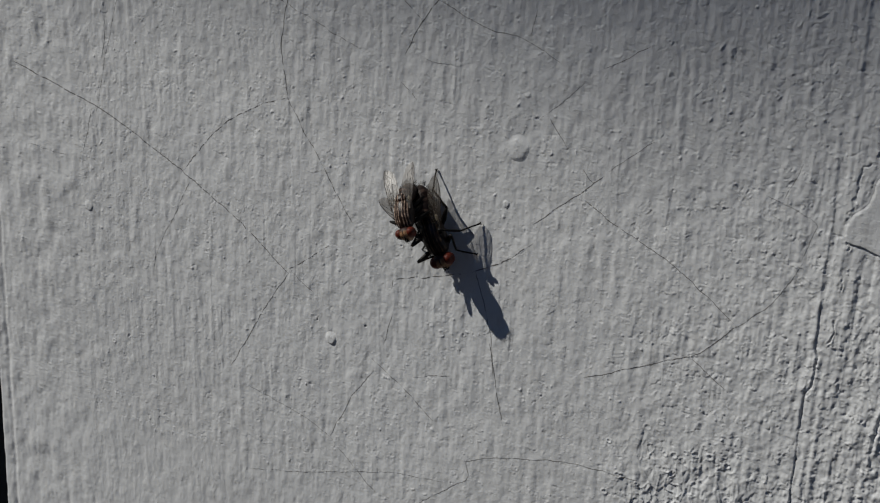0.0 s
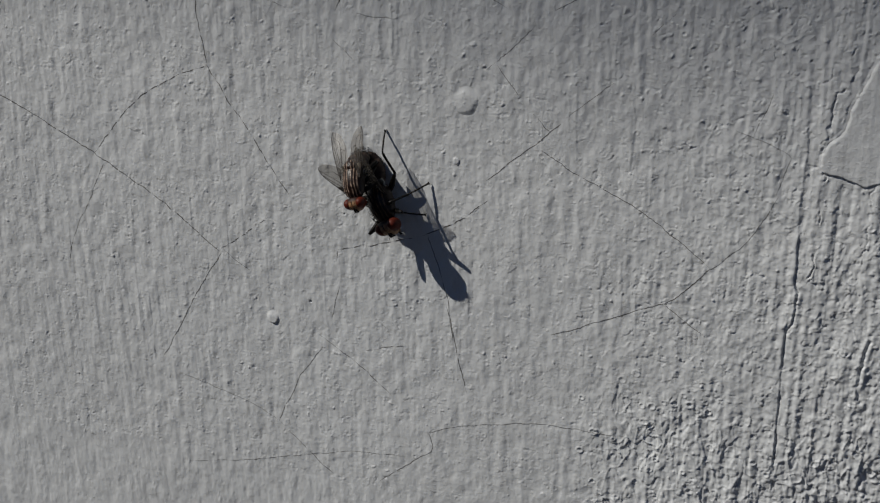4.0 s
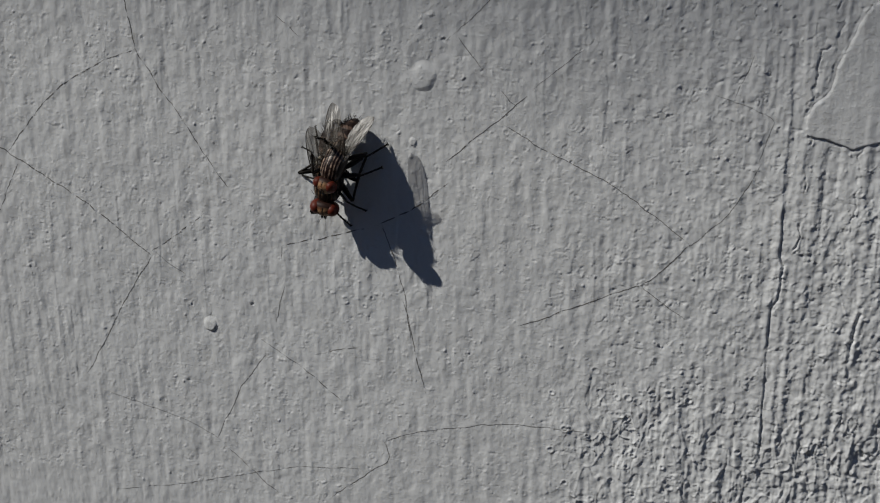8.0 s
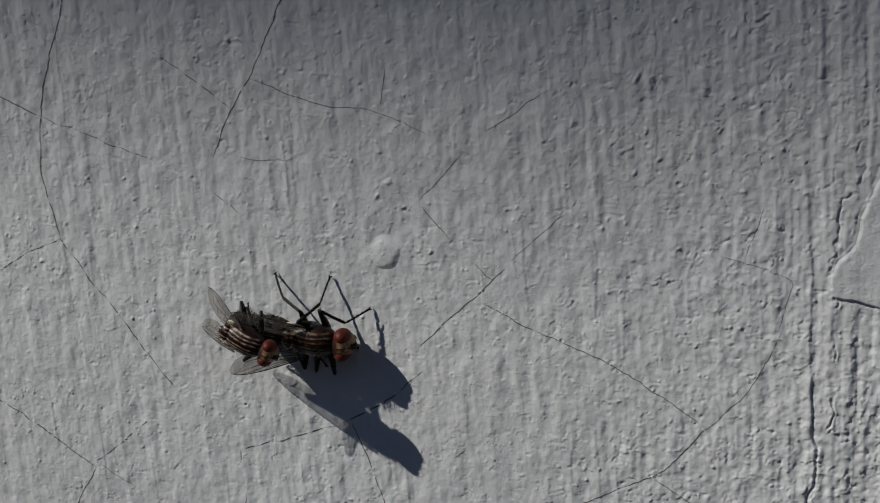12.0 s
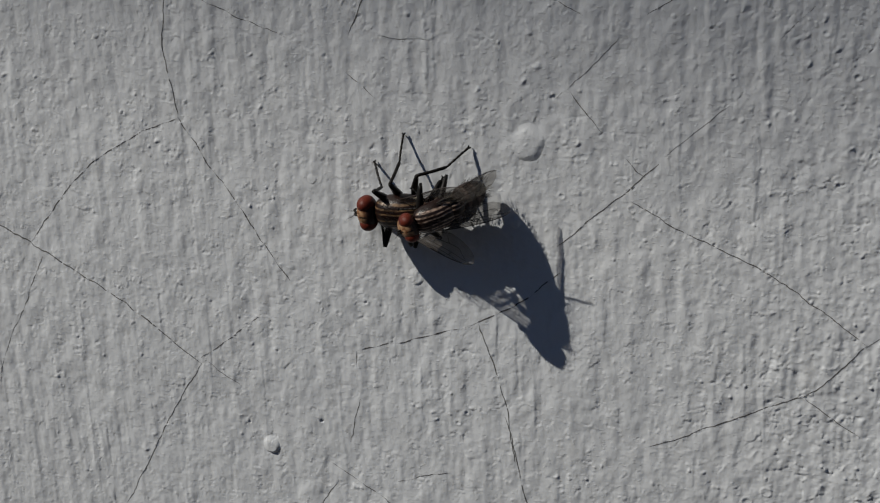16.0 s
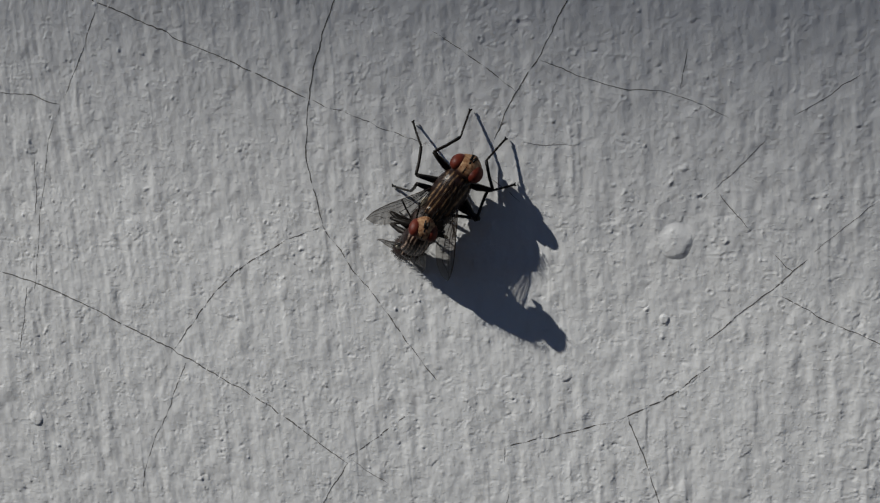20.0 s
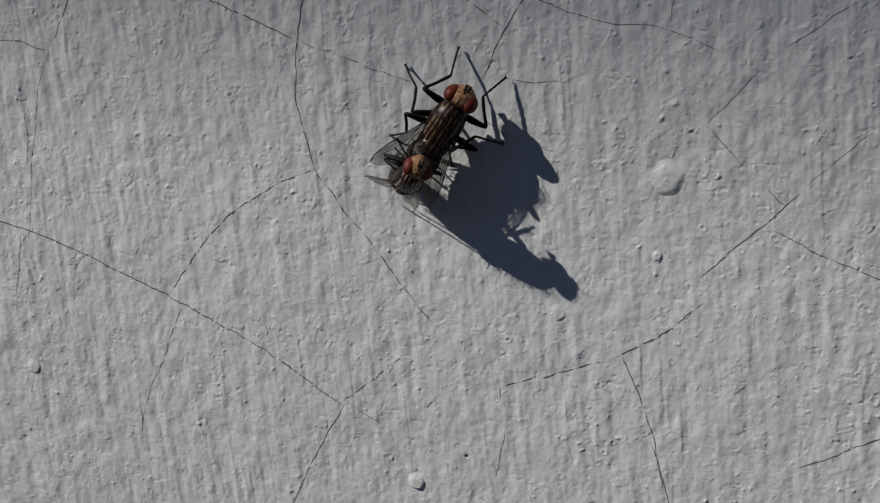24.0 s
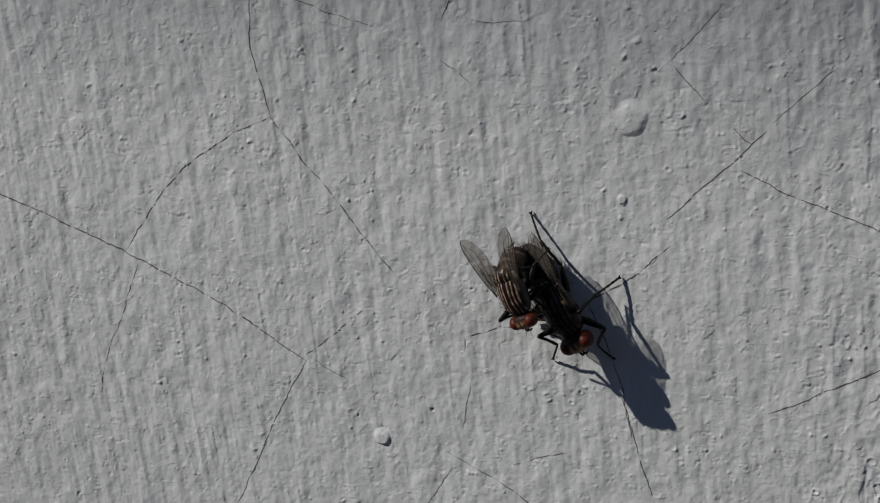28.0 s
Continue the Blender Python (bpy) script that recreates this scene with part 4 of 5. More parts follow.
def bend(name, tip, out, wide=0.9):
    """Poses of thigh, shin and foot that bring the claws of a leg to a place in its fly's space (millimetres); out: the way off the support, wide: how far the knee stands to the side."""
    s = 1 if name[0] == "L" else -1
    row = int(name[1])
    hip = Vector(COXA[row])
    hip.y *= s
    back = hip - tip
    flat = (back - out * back.dot(out)).normalized()
    # the foot leans less the farther it reaches
    for lean in (34, 28, 22, 16, 10):
        ankle = tip + TARSUS * (flat * math.cos(radians(lean)) + out * math.sin(radians(lean)))
        if (ankle - hip).length < FEMUR + TIBIA - 0.25:
            break
    else:
        ankle = tip + back.normalized() * TARSUS
    way = ankle - hip
    d = min(max(way.length, 0.9), FEMUR + TIBIA - 0.04)
    way.normalize()
    pole = Vector(((0.35, 0.0, -0.4)[row - 1], s * wide, 0.0)) + out * 0.45
    pole = (pole - way * pole.dot(way)).normalized()
    c = (FEMUR ** 2 + d ** 2 - TIBIA ** 2) / (2 * FEMUR * d)
    thigh = (way * c + pole * math.sqrt(max(0.0, 1 - c * c))).normalized()
    normal = thigh.cross(way).normalized()
    m = Matrix((thigh, normal, thigh.cross(normal))).transposed()
    local = m.transposed() @ (way * d - thigh * FEMUR).normalized()
    shin = Matrix.Translation((FEMUR * MM, 0, 0)) @ pose(0, 0, 0, 0, math.degrees(math.atan2(-local.z, local.x)), 0)
    ankle = hip + way * d
    toe = m.transposed() @ (Vector(tip) - ankle).normalized()
    up = m.transposed() @ out
    side = up.cross(toe).normalized()
    foot = Matrix.Translation(m.transposed() @ (ankle - hip) * MM) @ Matrix((toe, side, toe.cross(side))).transposed().to_4x4()
    return Matrix.Translation(hip * MM) @ m.to_4x4(), shin, foot


REST = {"L1": (3.9, 1.2, -2.4), "L2": (0.8, 3.6, -2.4), "L3": (-4.0, 2.6, -2.4)}
HOLD = {"L1": (3.2, 1.1, -2.9), "L2": (0.9, 2.5, -3.6), "L3": (-2.8, 2.0, -4.0)}


def mirrored(table, name):
    x, y, z = table["L" + name[1]]
    return Vector((x, y if name[0] == "L" else -y, z))


def between(rows, t):
    """The values of rows at t, on straight lines."""
    times = [r[0] for r in rows]
    return [float(np.interp(t, times, [r[k] for r in rows])) for k in range(1, len(rows[0]))]


def motions():
    # seconds, x, z, height over the wall, heading, pitch, roll
    body = [
        (0, -5.6, -5.3, 2.2, -59, 9, -10),
        (1.5, -5.6, -5.3, 2.2, -59, 9, -10),
        (4, -5.7, -5.4, 2.1, -59, 24, 4),
        (4.5, -5.7, -5.4, 2.1, -59, 24, 4),
        (6.5, -6, -4.4, 2.2, -98, 5, -5),
        (8, -6, -4.4, 2.2, -98, 5, -5),
        (9.5, -6, -4.4, 2.2, -98, 5, -5),
        (11, -5.8, -5.3, 2.1, -98, -0, -0),
        (11.1, -5.8, -5.3, 2.1, -98, -0, -0),
        (11.3, -5.5, -4.8, 2.1, -87, 0, 1),
        (11.4, -4.8, -3.6, 2, -62, 1, 2),
        (11.5, -3.7, -1.6, 1.8, -20, 3, 5),
        (11.6, -3.4, -1, 1.8, -7, 3, 6),
        (12, -3.4, -1, 1.8, -7, 3, 6),
        (12.2, -3.4, -1, 1.8, -7, 3, 6),
        (12.35, -3.1, -1.9, 1.7, -31, 1, 11),
        (12.5, -3.1, -1.9, 1.7, -31, 1, 11),
        (13.5, -2.7, -0.7, 2, -41, 6, 8),
        (14.5, -2.4, 0.4, 2.2, -52, 10, 5),
        (14.6, -2.1, 1.4, 1.8, -28, -2, 10),
        (14.75, -2, 1.5, 1.8, -12, -4, 11),
        (14.9, -2, 1.5, 1.8, -14, -4, 11),
        (15, -2, 1.5, 1.8, -23, -4, 11),
        (15.1, -2, 1.5, 1.8, -23, -4, 11),
        (15.2, -2.6, 1.2, 1.8, -38, -3, 6),
        (15.3, -3.9, 0.4, 1.9, -73, -1, -4),
        (15.4, -3.6, 0.6, 1.9, -63, -2, -1),
        (15.5, -3.9, 0.4, 1.9, -73, -1, -4),
        (15.6, -5.3, 0.6, 2.1, -125, 1, -8),
        (15.7, -6.5, 0.8, 2.3, -166, 3, -10),
        (15.8, -6.8, 0.8, 2.4, -176, 4, -11),
        (16, -6.8, 0.8, 2.4, -176, 4, -11),
        (16.2, -6.8, 0.8, 2.4, -176, 4, -11),
        (16.5, -8.3, 3, 2.4, -193, 3, -12),
        (16.8, -11.7, 4.6, 2.3, -209, 5, -6),
        (17, -16, 6.6, 2.3, -229, 7, 2),
        (17.2, -16, 6.6, 2.3, -229, 7, 2),
        (17.5, -16.6, 7.6, 2.4, -237, 4, 2),
        (17.6, -16.6, 7.6, 2.4, -237, 4, 2),
        (17.7, -16.2, 10.1, 2.1, -261, 4, -2),
        (17.8, -16.3, 9.6, 2.2, -256, 4, -1),
        (17.9, -16.1, 10.8, 2.1, -268, 4, -3),
        (18, -16, 11.1, 2, -272, 4, -4),
        (18.5, -16.8, 11.8, 2.3, -272, 7, -7),
        (19, -16.9, 11.6, 2.3, -275, 7, 3),
        (19.5, -15.9, 11.3, 2.3, -296, 6, 2),
        (20, -15.3, 11, 2.3, -309, 5, 2),
        (20.4, -15.3, 12, 2.5, -297, 7, 2),
        (21, -15.3, 12, 2.5, -297, 7, 2),
        (22, -14.8, 11.9, 2.5, -306, 7, 2),
        (22.5, -14.8, 11.9, 2.5, -306, 7, 2),
        (24.5, -14.6, 11.4, 2.3, -310, 5, 6),
        (25, -14.4, 11, 2.1, -313, 4, 9),
        (25.2, -14.4, 11, 2.1, -313, 4, 9),
        (25.3, -14.9, 9.3, 2.1, -343, 6, 7),
        (25.4, -15.4, 7.6, 2.2, -373, 9, 5),
        (25.5, -15.9, 5.8, 2.2, -404, 12, 3),
        (25.6, -16.7, 5.4, 2.3, -424, 8, 2),
        (25.8, -16.9, 5.1, 2.4, -436, 5, 1),
        (26, -17.3, 4.9, 2.5, -447, 3, 0),
        (26.15, -13.1, 3.3, 2.3, -426, 4, 1),
        (26.5, -11.9, 2.9, 2.2, -421, 4, 2),
        (26.7, -11.9, 2.9, 2.2, -421, 4, 2),
        (26.8, -10.2, 2.6, 2.3, -399, 5, -2),
        (26.9, -9, 2.3, 2.3, -384, 6, -5),
        (27, -8.5, 2.2, 2.3, -377, 7, -6),
        (27.1, -8.5, 2.2, 2.3, -377, 7, -6),
        (27.2, -8.6, -1.4, 2.2, -412, 6, 13),
        (27.3, -8.6, -1.7, 2.1, -414, 5, 14),
        (27.4, -8.6, -3, 2.1, -441, 2, 21),
        (27.5, -8.6, -3, 2.1, -427, 2, 21),
        (27.65, -8.6, -3, 2.1, -427, 2, 21),
        (27.8, -5.5, -6.4, 2.2, -407, 8, 6),
        (28, -3, -9.4, 2.2, -422, 8, 6),
    ]
    rider = [
        (0, -8.4, -2.4, 4.6, -63, 27, -9),
        (1.5, -8.4, -2.4, 4.6, -63, 27, -9),
        (4, -7.9, -2.6, 4.4, -72, 27, -0),
        (4.5, -7.9, -2.6, 4.4, -72, 27, -0),
        (6.5, -4.7, -2, 4, -107, 28, 10),
        (8, -4.7, -2, 4, -107, 28, 10),
        (9.5, -4.7, -2, 4, -107, 28, 10),
        (11, -5.2, -2.3, 4.2, -103, 32, -2),
        (11.1, -5.2, -2.3, 4.2, -103, 32, -2),
        (11.3, -5.5, -2.1, 4.4, -93, 29, -1),
        (11.4, -6.4, -1.4, 4.7, -71, 22, -1),
        (11.5, -7.7, -0.2, 5.3, -35, 11, 0),
        (11.6, -8.1, 0.1, 5.5, -25, 8, 1),
        (12, -8.1, 0.1, 5.5, -25, 8, 1),
        (12.2, -8.1, 0.1, 5.5, -25, 8, 1),
        (12.35, -7.1, -1, 5, -37, 13, 6),
        (12.5, -7.1, -1, 5, -37, 13, 6),
        (13.5, -6.6, 0.8, 4.8, -54, 15, 15),
        (14.5, -6, 2.6, 4.5, -71, 17, 24),
        (14.6, -6.3, 2.5, 5.1, -37, 9, 8),
        (14.75, -6.5, 1.6, 5.2, -20, 7, 5),
        (14.9, -6.5, 1.8, 5.2, -22, 7, 5),
        (15, -6.4, 2.5, 5.2, -31, 7, 5),
        (15.1, -6.4, 2.5, 5.2, -31, 7, 5),
        (15.2, -5.8, 2.7, 5, -45, 10, -2),
        (15.3, -4.5, 3.1, 4.6, -76, 18, -17),
        (15.4, -4.9, 3, 4.7, -67, 16, -12),
        (15.5, -4.5, 3.1, 4.6, -76, 18, -17),
        (15.6, -3.8, 2.2, 4.7, -117, 24, -16),
        (15.7, -3.3, 1.5, 4.7, -150, 30, -16),
        (15.8, -3.1, 1.3, 4.7, -158, 31, -16),
        (16, -3.1, 1.3, 4.7, -158, 31, -16),
        (16.2, -3.1, 1.3, 4.7, -158, 31, -16),
        (16.5, -4.6, 1.3, 4.1, -185, 41, -19),
        (16.8, -8.3, 2, 3.9, -202, 44, -16),
        (17, -12.9, 2.9, 3.6, -222, 49, -11),
        (17.2, -12.9, 2.9, 3.6, -222, 49, -11),
        (17.5, -13.7, 4.1, 4.5, -223, 42, -9),
        (17.6, -13.7, 4.1, 4.5, -223, 42, -9),
        (17.7, -16, 5.7, 3.7, -268, 48, 5),
        (17.8, -15.5, 5.3, 3.9, -258, 47, 2),
        (17.9, -16.7, 6.1, 3.5, -280, 50, 9),
        (18, -17.1, 6.3, 3.3, -287, 51, 11),
        (18.5, -17.6, 6.6, 3.6, -279, 53, 3),
        (19, -17.4, 6.6, 3.7, -280, 52, 3),
        (19.5, -17.8, 7, 3.8, -300, 44, 17),
        (20, -18, 7.3, 3.9, -313, 38, 26),
        (20.4, -17.2, 7.7, 4.6, -306, 40, 26),
        (21, -17.2, 7.7, 4.6, -306, 40, 26),
        (22, -17.5, 7.8, 4.5, -314, 43, 29),
        (22.5, -17.5, 7.8, 4.5, -314, 43, 29),
        (24.5, -17.4, 7.6, 4.4, -321, 37, 28),
        (25, -17.3, 7.4, 4.4, -326, 33, 27),
        (25.2, -17.3, 7.4, 4.4, -326, 33, 27),
        (25.3, -18.2, 7.7, 4.3, -351, 32, 17),
        (25.4, -19.1, 8.1, 4.3, -376, 31, 6),
        (25.5, -20.1, 8.4, 4.2, -402, 30, -5),
        (25.6, -19.3, 8.2, 4.5, -422, 27, -12),
        (25.8, -18.8, 8.1, 4.7, -436, 25, -17),
        (26, -18.3, 7.9, 4.9, -447, 23, -21),
        (26.15, -15.6, 6.4, 4.9, -431, 19, 5),
        (26.5, -15, 6, 5, -427, 18, 12),
        (26.7, -15, 6, 5, -427, 18, 12),
        (26.8, -14.4, 4.4, 5.4, -414, 8, 8),
        (26.9, -14.1, 3.2, 5.8, -404, 2, 6),
        (27, -13.9, 2.7, 5.9, -400, -1, 5),
        (27.1, -13.9, 2.7, 5.9, -400, -1, 5),
        (27.2, -12.3, 0.5, 4.9, -417, 17, -5),
        (27.3, -12.2, 0.3, 4.8, -418, 18, -6),
        (27.4, -10.9, 0.2, 4.4, -438, 24, -9),
        (27.5, -11.6, -0.5, 4.4, -424, 24, -9),
        (27.65, -11.6, -0.5, 4.4, -424, 24, -9),
        (27.8, -9.2, -4.8, 5.0, -414, 4, 12),
        (28, -6.1, -6.7, 5.2, -431, 4, 12),
    ]
    # seconds, then spread and lift of the left and of the right wing
    body_wings = [
        (0, 24, 16, 27, 13),
        (1.5, 24, 16, 27, 13),
        (4, 21, 44, 23, 39),
        (4.5, 21, 44, 23, 39),
        (6.5, 1, 26, 6, 32),
        (8, 1, 26, 6, 32),
        (11, 0, 21, 5, 27),
        (11.3, 1, 22, 5, 27),
        (11.6, 12, 24, 6, 26),
        (12.5, 25, 34, 23, 27),
        (14.5, 21, 20, 22, 19),
        (15, 28, 29, 17, 21),
        (15.5, 6, 19, 10, 29),
        (16, 20, 20, 20, 20),
        (16.5, 20, 20, 20, 20),
        (17, 12, 13, 17, 12),
        (17.5, 7, 18, 14, 17),
        (18, 32, -3, 27, 6),
        (19, 17, -2, 11, 4),
        (20, 28, 2, 28, 2),
        (21, 17, 3, 15, 3),
        (22, 19, -1, 15, 0),
        (25, 21, 0, 13, 0),
        (25.5, 19, 22, 19, 23),
        (26, 12, 1, 18, 16),
        (26.5, 25, 21, 27, 21),
        (27, 6, 8, 21, 18),
        (27.5, 8, 13, 21, 29),
        (28, 5, 3, 17, 20),
    ]
    rider_wings = [
        (0, 11, 0, 9, -4),
        (1.5, 11, 0, 9, -4),
        (4, 11, 4, 8, 0),
        (4.5, 11, 4, 8, 0),
        (6.5, 14, 0, 16, -1),
        (8, 14, 0, 16, -1),
        (11, 15, 1, 14, 0),
        (11.3, 14, -2, 14, -4),
        (11.6, 11, -27, 10, -32),
        (12.5, 14, -6, 10, -14),
        (14.5, 16, 2, 15, -2),
        (15, 12, -19, 14, -25),
        (15.5, 12, 1, 10, 5),
        (16, 8, 5, 8, 0),
        (16.5, 20, 3, 22, 6),
        (17, 14, 1, 16, 1),
        (17.5, 14, 2, 16, 1),
        (18, 12, -2, 13, 2),
        (19, 14, -1, 14, 1),
        (20, 15, -22, 12, -8),
        (21, 19, -16, 12, -3),
        (22, 21, -19, 12, -3),
        (25, 22, -12, 10, -6),
        (25.5, 11, 1, 10, -2),
        (26, 11, 5, 11, 5),
        (26.5, 12, 6, 16, 2),
        (27, 13, -18, 6, -40),
        (27.5, 10, 4, 10, 4),
        (28, 14, 4, 14, 2),
    ]
    walk(female, [(t, stance(*p)) for t, *p in body])
    walk(male, [(t, stance(*p)) for t, *p in rider])
    # seconds, then twist of the left and of the right wing
    body_twist = [(0, 14, 14), (16.2, 14, 14), (17, -10, -5), (17.5, -2, 5), (18, 14, 14), (25.5, 14, 14), (26, 30, 14), (26.5, 14, 14)]
    rider_twist = [(0, 3, 3), (18, 3, 3), (19, -12, 14), (20, -16, 17), (22.5, -16, 17), (25, -2, 6), (25.5, 3, 3)]
    for wings, rows, twist in ((female_wings, body_wings, body_twist), (male_wings, rider_wings, rider_twist)):
        for s, wing in wings:
            walk(wing, [(t, swung(s, *(w[:2] if s > 0 else w[2:]), between(twist, t)[s < 0])) for t, *w in rows])
    # the lower fly raises its belly behind it (degrees, negative: raised)
    raised = [(0, 0), (4.5, 0), (6.5, -6), (11, -6), (12.5, -2), (15, -2), (15.6, 0), (16, -3), (16.5, -5), (17, -9), (17.6, -12), (25, -12), (25.5, -6), (27, -6), (28, -2)]
    walk(female_belly, [(t, curled(a)) for t, a in raised])
    # the belly of the upper fly curls down until it meets the tail of the lower one
    curls = []
    for t, *p in rider:
        to_rider = stance(*p).inverted() @ stance(*between(body, t))
        tail = to_rider @ ((curled(between(raised, t)[0]) @ (Vector((-6.5, 0, -0.35)) * MM)) * FEMALE) / (MALE * MM)
        best = min(range(10, 86, 5), key=lambda a: (curled(a) @ (Vector((-6.5, 0, -0.45)) * MM) / MM - tail).length)
        curls.append((t, curled(best)))
    walk(male_belly, curls)
    # places on the wall where the feet of the lower fly stand, as seconds, x, z
    steps = {
        "L1": [(0, -0.9, -7.1), (4, -1.2, -7), (4.5, -1.2, -7), (8, -2.7, -8.1), (11, 0.4, -6.4), (11.3, 0.4, -6.4), (11.6, 1.8, 1.4), (12, 1.7, 1.4), (12.2, 1.7, 1.4), (12.5, 2.7, -1.2), (14.5, 2.3, -2.4), (15, 3.8, 2.4), (15.1, 3.9, 2.4), (15.3, 0.2, -4.3), (15.5, 0.2, -4.3), (18, -18.1, 17.1), (18.5, -18.2, 17.1), (19, -18.1, 17), (20, -13.6, 17.8), (21, -13.5, 17.8), (22, -13.6, 17.7), (22.5, -13.6, 17.7), (25, -13.5, 17.7), (25.2, -13.5, 17.7), (25.5, -11.3, 9.3), (26, -14.9, 0.4), (26.5, -7.8, 5.9), (26.7, -7.8, 5.9), (27, -3.6, 2.9), (27.1, -3.6, 2.9), (27.5, -3.3, -1.2), (28, 0.9, -14.5)],
        "L2": [(0, -0.7, -3.2), (4, -0.8, -3.2), (4.5, -0.8, -3.2), (8, -0.9, -3.2), (11, -0.8, -0.8), (11.3, -0.8, -0.8), (11.6, -1.8, 4.2), (12, -1.8, 4.3), (12.2, -1.8, 4.3), (12.5, -0.4, 3.5), (14.5, 0.9, 4.3), (15, -2.7, 7.6), (15.1, -2.5, 7.5), (15.3, 2.6, 0.4), (15.5, 2.6, 0.4), (18, -20.1, 13.9), (18.5, -22.4, 13.4), (19, -22.3, 13.2), (20, -18.8, 16.8), (21, -18.5, 16.4), (22, -18.6, 16.4), (22.5, -18.6, 16.4), (25, -18.4, 16.4), (25.2, -18.4, 16.4), (26, -12.5, 8.5), (26.5, -11.6, 9.3), (26.7, -11.6, 9.3), (27, -9, 7.8), (27.1, -9, 7.8), (27.5, -8.7, 3.5), (28, 1.8, -7)],
        "L3": [(0, -6.9, 2.2), (4, -6, 2.3), (4.5, -6.9, 2.6), (8, -0.3, -0.7), (11, -1.3, 0.5), (11.3, -1.3, 0.5), (11.6, -7.2, 4.3), (12, -7, 4.5), (12.2, -7, 4.5), (12.5, -7.1, 4), (14.5, -3, 7.5), (15, -3.9, 7.5), (15.1, -3.7, 7.5), (15.3, -2.4, 7.4), (15.5, -2.4, 7.4), (18, -20.4, 9.4), (18.5, -20.8, 9.6), (19, -20.6, 9.4), (20, -21.1, 11.1), (21, -20.6, 8.4), (22, -20.4, 9.6), (22.5, -20.4, 9.6), (25, -20.6, 10.6), (25.2, -20.6, 10.6), (25.5, -20.1, 12), (26, -16.2, 11.7), (26.5, -13.5, 10.1), (26.7, -13.5, 10.1), (27, -11.6, 8.1), (27.1, -11.6, 8.1), (27.5, -8.8, 3.5), (28, -5.5, -1.3)],
        "R1": [(8, -4.4, -9.9), (11, -3.7, -10.9), (11.3, -3.7, -10.9), (12.5, 0.8, -5.9), (14.5, -3.4, -9.9), (15, 1.2, -1.2), (15.1, 1.2, -1.2), (15.3, -1.4, -5.5), (15.5, -1.4, -5.5), (16, -9.9, 4.4), (16.2, -9.9, 4.4), (16.5, -11.2, 6.4), (17, -19, 10.5), (17.2, -19, 10.5), (17.5, -18, 12.4), (17.6, -18, 12.4), (18, -14.2, 15.8), (18.5, -14.2, 15.9), (19, -14.6, 15.8), (20, -10.6, 15.3), (21, -10.8, 15.2), (22, -10.8, 15.4), (22.5, -10.8, 15.4), (25, -8.8, 14.7), (25.2, -8.8, 14.7), (25.5, -11.3, 3.3), (26, -15.1, 0.4), (27, -5.6, 0.2), (27.1, -5.6, 0.2), (28, -4.5, -14.7)],
        "R2": [(16, -7.2, 6.9), (16.2, -7.2, 6.9), (17, -15.1, 12.2), (17.2, -15.1, 12.2), (17.5, -10.6, 11.6), (17.6, -10.6, 11.6), (18, -10.5, 13.5), (18.5, -10.5, 13.5), (19, -10.9, 13.5), (20, -10, 11.3), (21, -10.2, 11.2), (22, -10.3, 11.2), (22.5, -10.3, 11.2), (25, -10.3, 8.2), (25.2, -10.3, 8.2)],
        "R3": [(16, -1.5, 6), (16.2, -1.5, 6), (16.5, -2.9, 6.7), (17, -8.2, 7.5), (17.2, -8.2, 7.5), (17.5, -10.2, 6.5), (17.6, -10.2, 6.5), (18, -13.3, 7.4), (19, -13.6, 5.9)],
    }
    times = sorted({t for t, *_ in body} | {round((a[0] + b[0]) / 2, 1) for a, b in zip(body, body[1:])})

    def held(a, b):
        """Whether the fly keeps its place between two times, or they are close."""
        p, q = between(body, a), between(body, b)
        return b - a < 0.6 or (math.hypot(p[0] - q[0], p[1] - q[1]) < 4 and abs(p[3] - q[3]) < 40)

    for name, bones in female_legs.items():
        made = []
        for t in times:
            m = stance(*between(body, t))
            at = m @ (mirrored(REST, name) * FEMALE * MM)
            spot = Vector((at.x, -0.00012, at.z))
            known = [r for r in steps.get(name, ()) if abs(r[0] - t) < 0.01]
            if not known:
                before = [r for r in steps.get(name, ()) if r[0] < t]
                after = [r for r in steps.get(name, ()) if r[0] > t]
                if before and after and held(before[-1][0], after[0][0]):
                    known = [(t, *between([before[-1], after[0]], t))]
            if known:
                spot = Vector((known[0][1] * MM, -0.00012, known[0][2] * MM))
            out = m.to_3x3().transposed() @ Vector((0, -1, 0))
            made.append((t, bend(name, (m.inverted() @ spot) / (FEMALE * MM), out)))
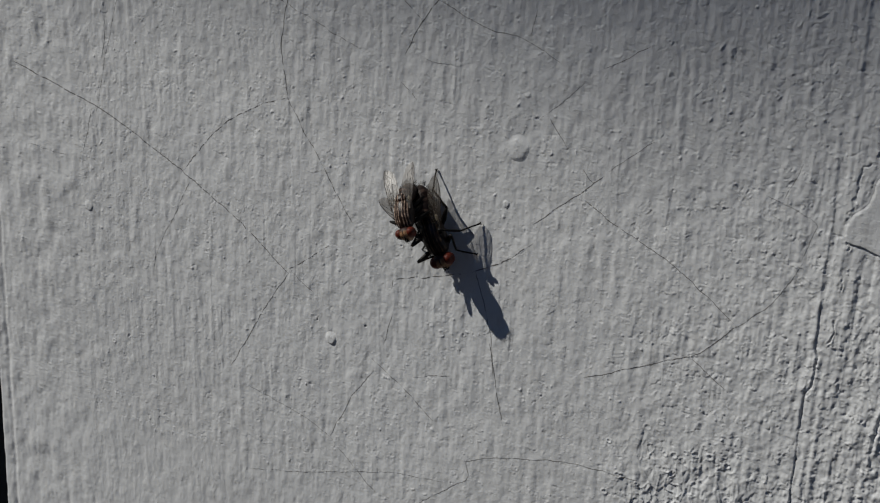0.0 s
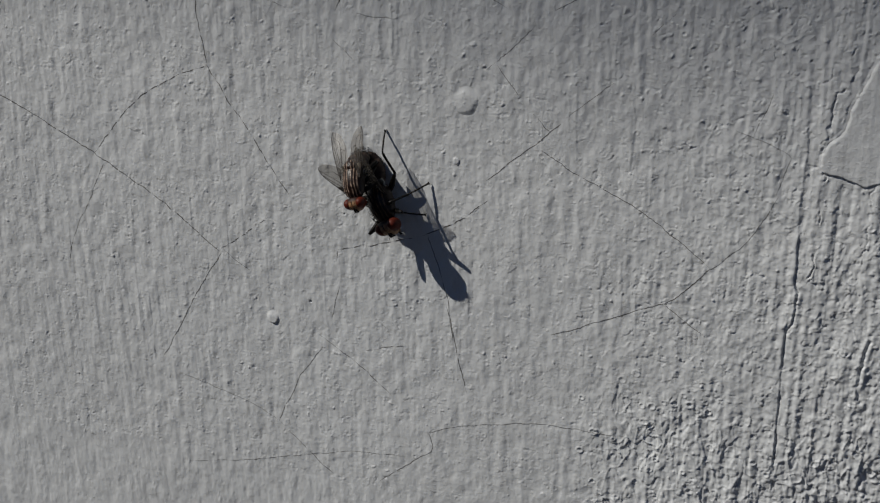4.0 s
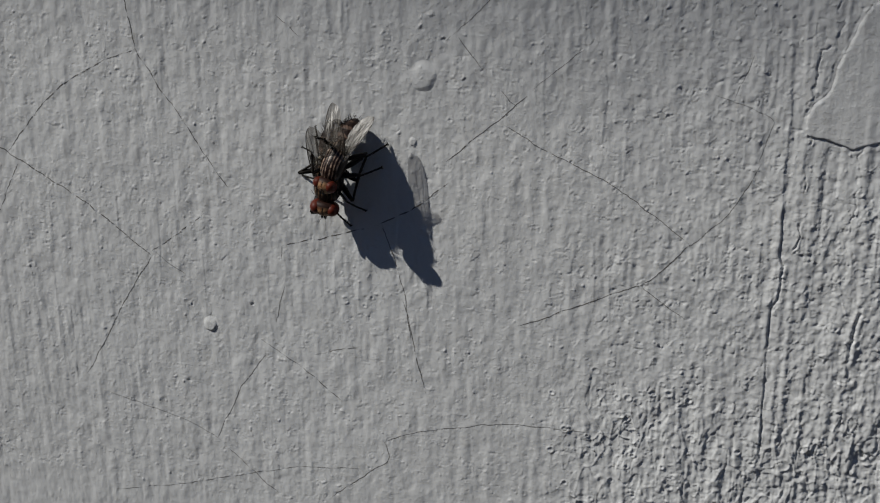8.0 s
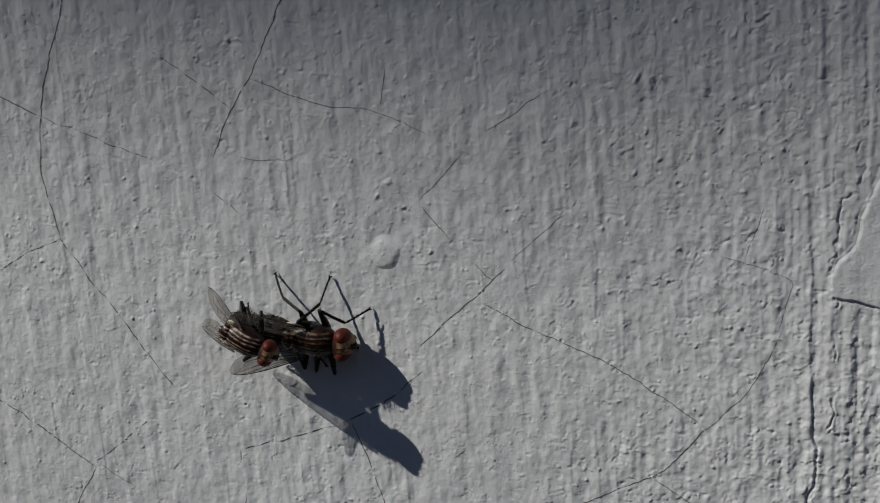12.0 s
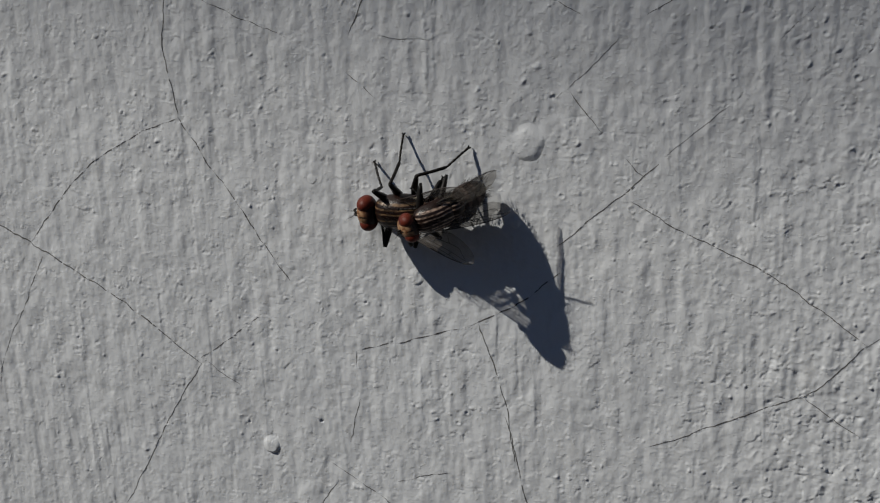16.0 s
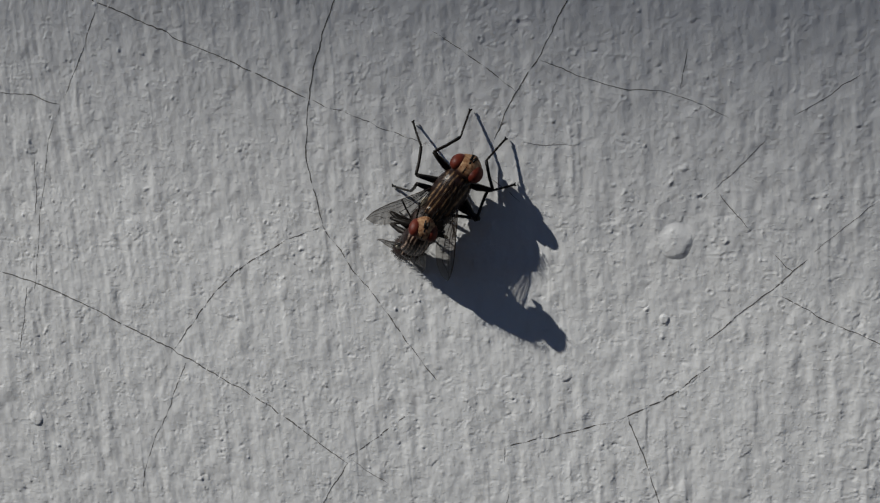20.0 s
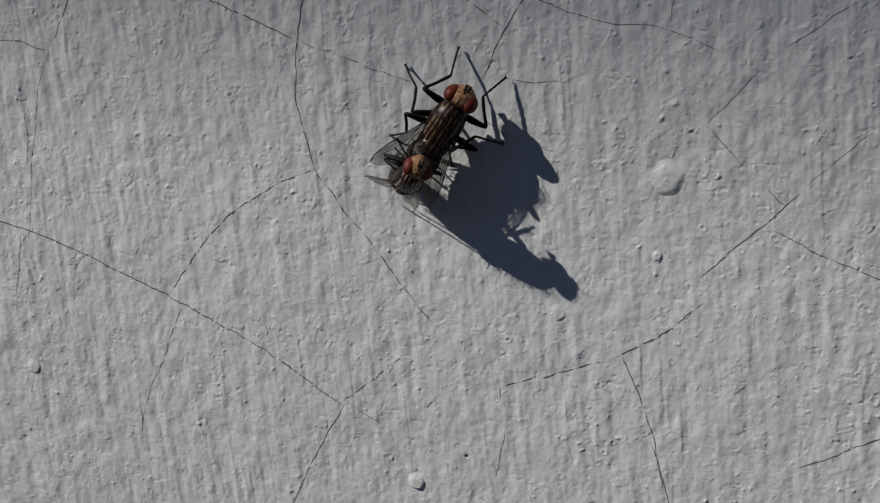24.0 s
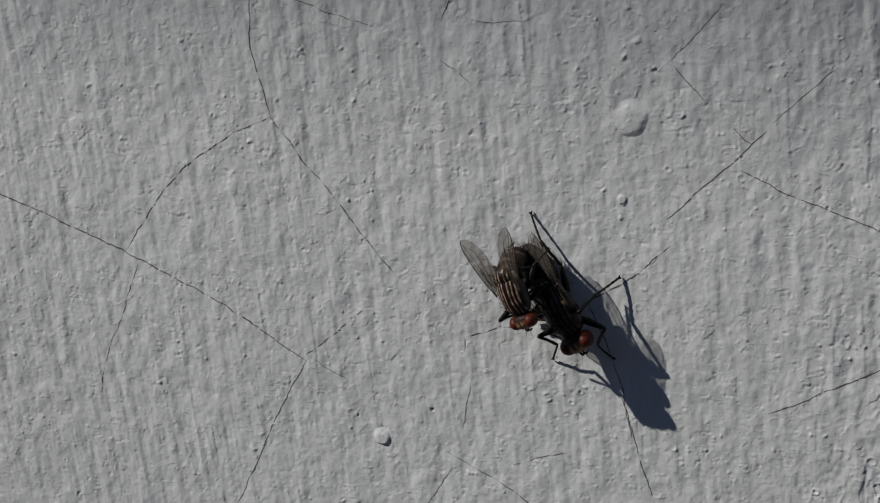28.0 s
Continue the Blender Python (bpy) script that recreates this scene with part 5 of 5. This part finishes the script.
        for k, bone in enumerate(bones):
            walk(bone, [(t, p[k]) for t, p in made])
    # legs of the upper fly: they grip, and some kick out
    kicks = {
        "L2": [(16.5, 0.9, 2.5, -3.6), (17.0, -0.5, 5.1, -0.2), (18.0, -0.4, 6.0, 0.4), (19.0, 1.8, 6.6, -2.4), (20.0, 1.0, 2.8, -3.6)],
        "R2": [(5.4, 0.9, -2.5, -3.6), (6.5, -0.5, -5.2, -0.2), (8.0, -0.5, -5.2, -0.1), (11.0, -1.2, -4.6, 0.6), (11.6, 0.9, -2.5, -3.6), (17.0, 0.9, -2.5, -3.6),
               (18.0, 0.4, -6.9, -1.2), (19.0, 0.6, -6.6, -1.6), (20.0, 0.9, -2.7, -3.6)],
        "R3": [(5.4, -2.8, -2.0, -4.0), (6.5, -3.3, -3.4, 2.6), (11.0, -3.3, -3.2, 2.6), (11.6, -2.8, -2.0, -4.0), (17.0, -2.8, -2.0, -4.0), (18.0, -1.6, -6.0, 2.4),
               (19.0, -1.6, -6.5, 1.6), (20.0, -2.8, -2.2, -4.0), (25.2, -2.8, -2.0, -4.0), (25.5, -4.0, -3.6, 2.6), (26.0, -2.8, -2.0, -4.0)],
        "L3": [(25.0, -2.8, 2.0, -4.0), (25.5, -3.0, 4.0, -3.4), (26.0, -3.2, 2.6, -3.8), (27.0, -2.4, 3.8, -3.6), (28.0, -3.0, 4.2, -3.2)],
        "R1": [(12.0, 3.2, -1.1, -2.9), (15.0, 3.8, -1.6, -2.8), (15.5, 3.6, -3.0, -2.4), (16.0, 3.2, -1.1, -2.9), (27.0, 3.2, -1.1, -2.9), (28.0, 4.4, -2.7, -2.6)],
    }
    for name, bones in male_legs.items():
        rows = kicks.get(name, [])
        rows = [(0.0, *mirrored(HOLD, name))] + rows + [(28.0, *mirrored(HOLD, name))] * (not rows or rows[-1][0] < 28)
        made = [(t, bend(name, Vector(tip), Vector((0, 0, 1)), 0.35)) for t, *tip in rows]
        for k, bone in enumerate(bones):
            walk(bone, [(t, p[k]) for t, p in made])


motions()
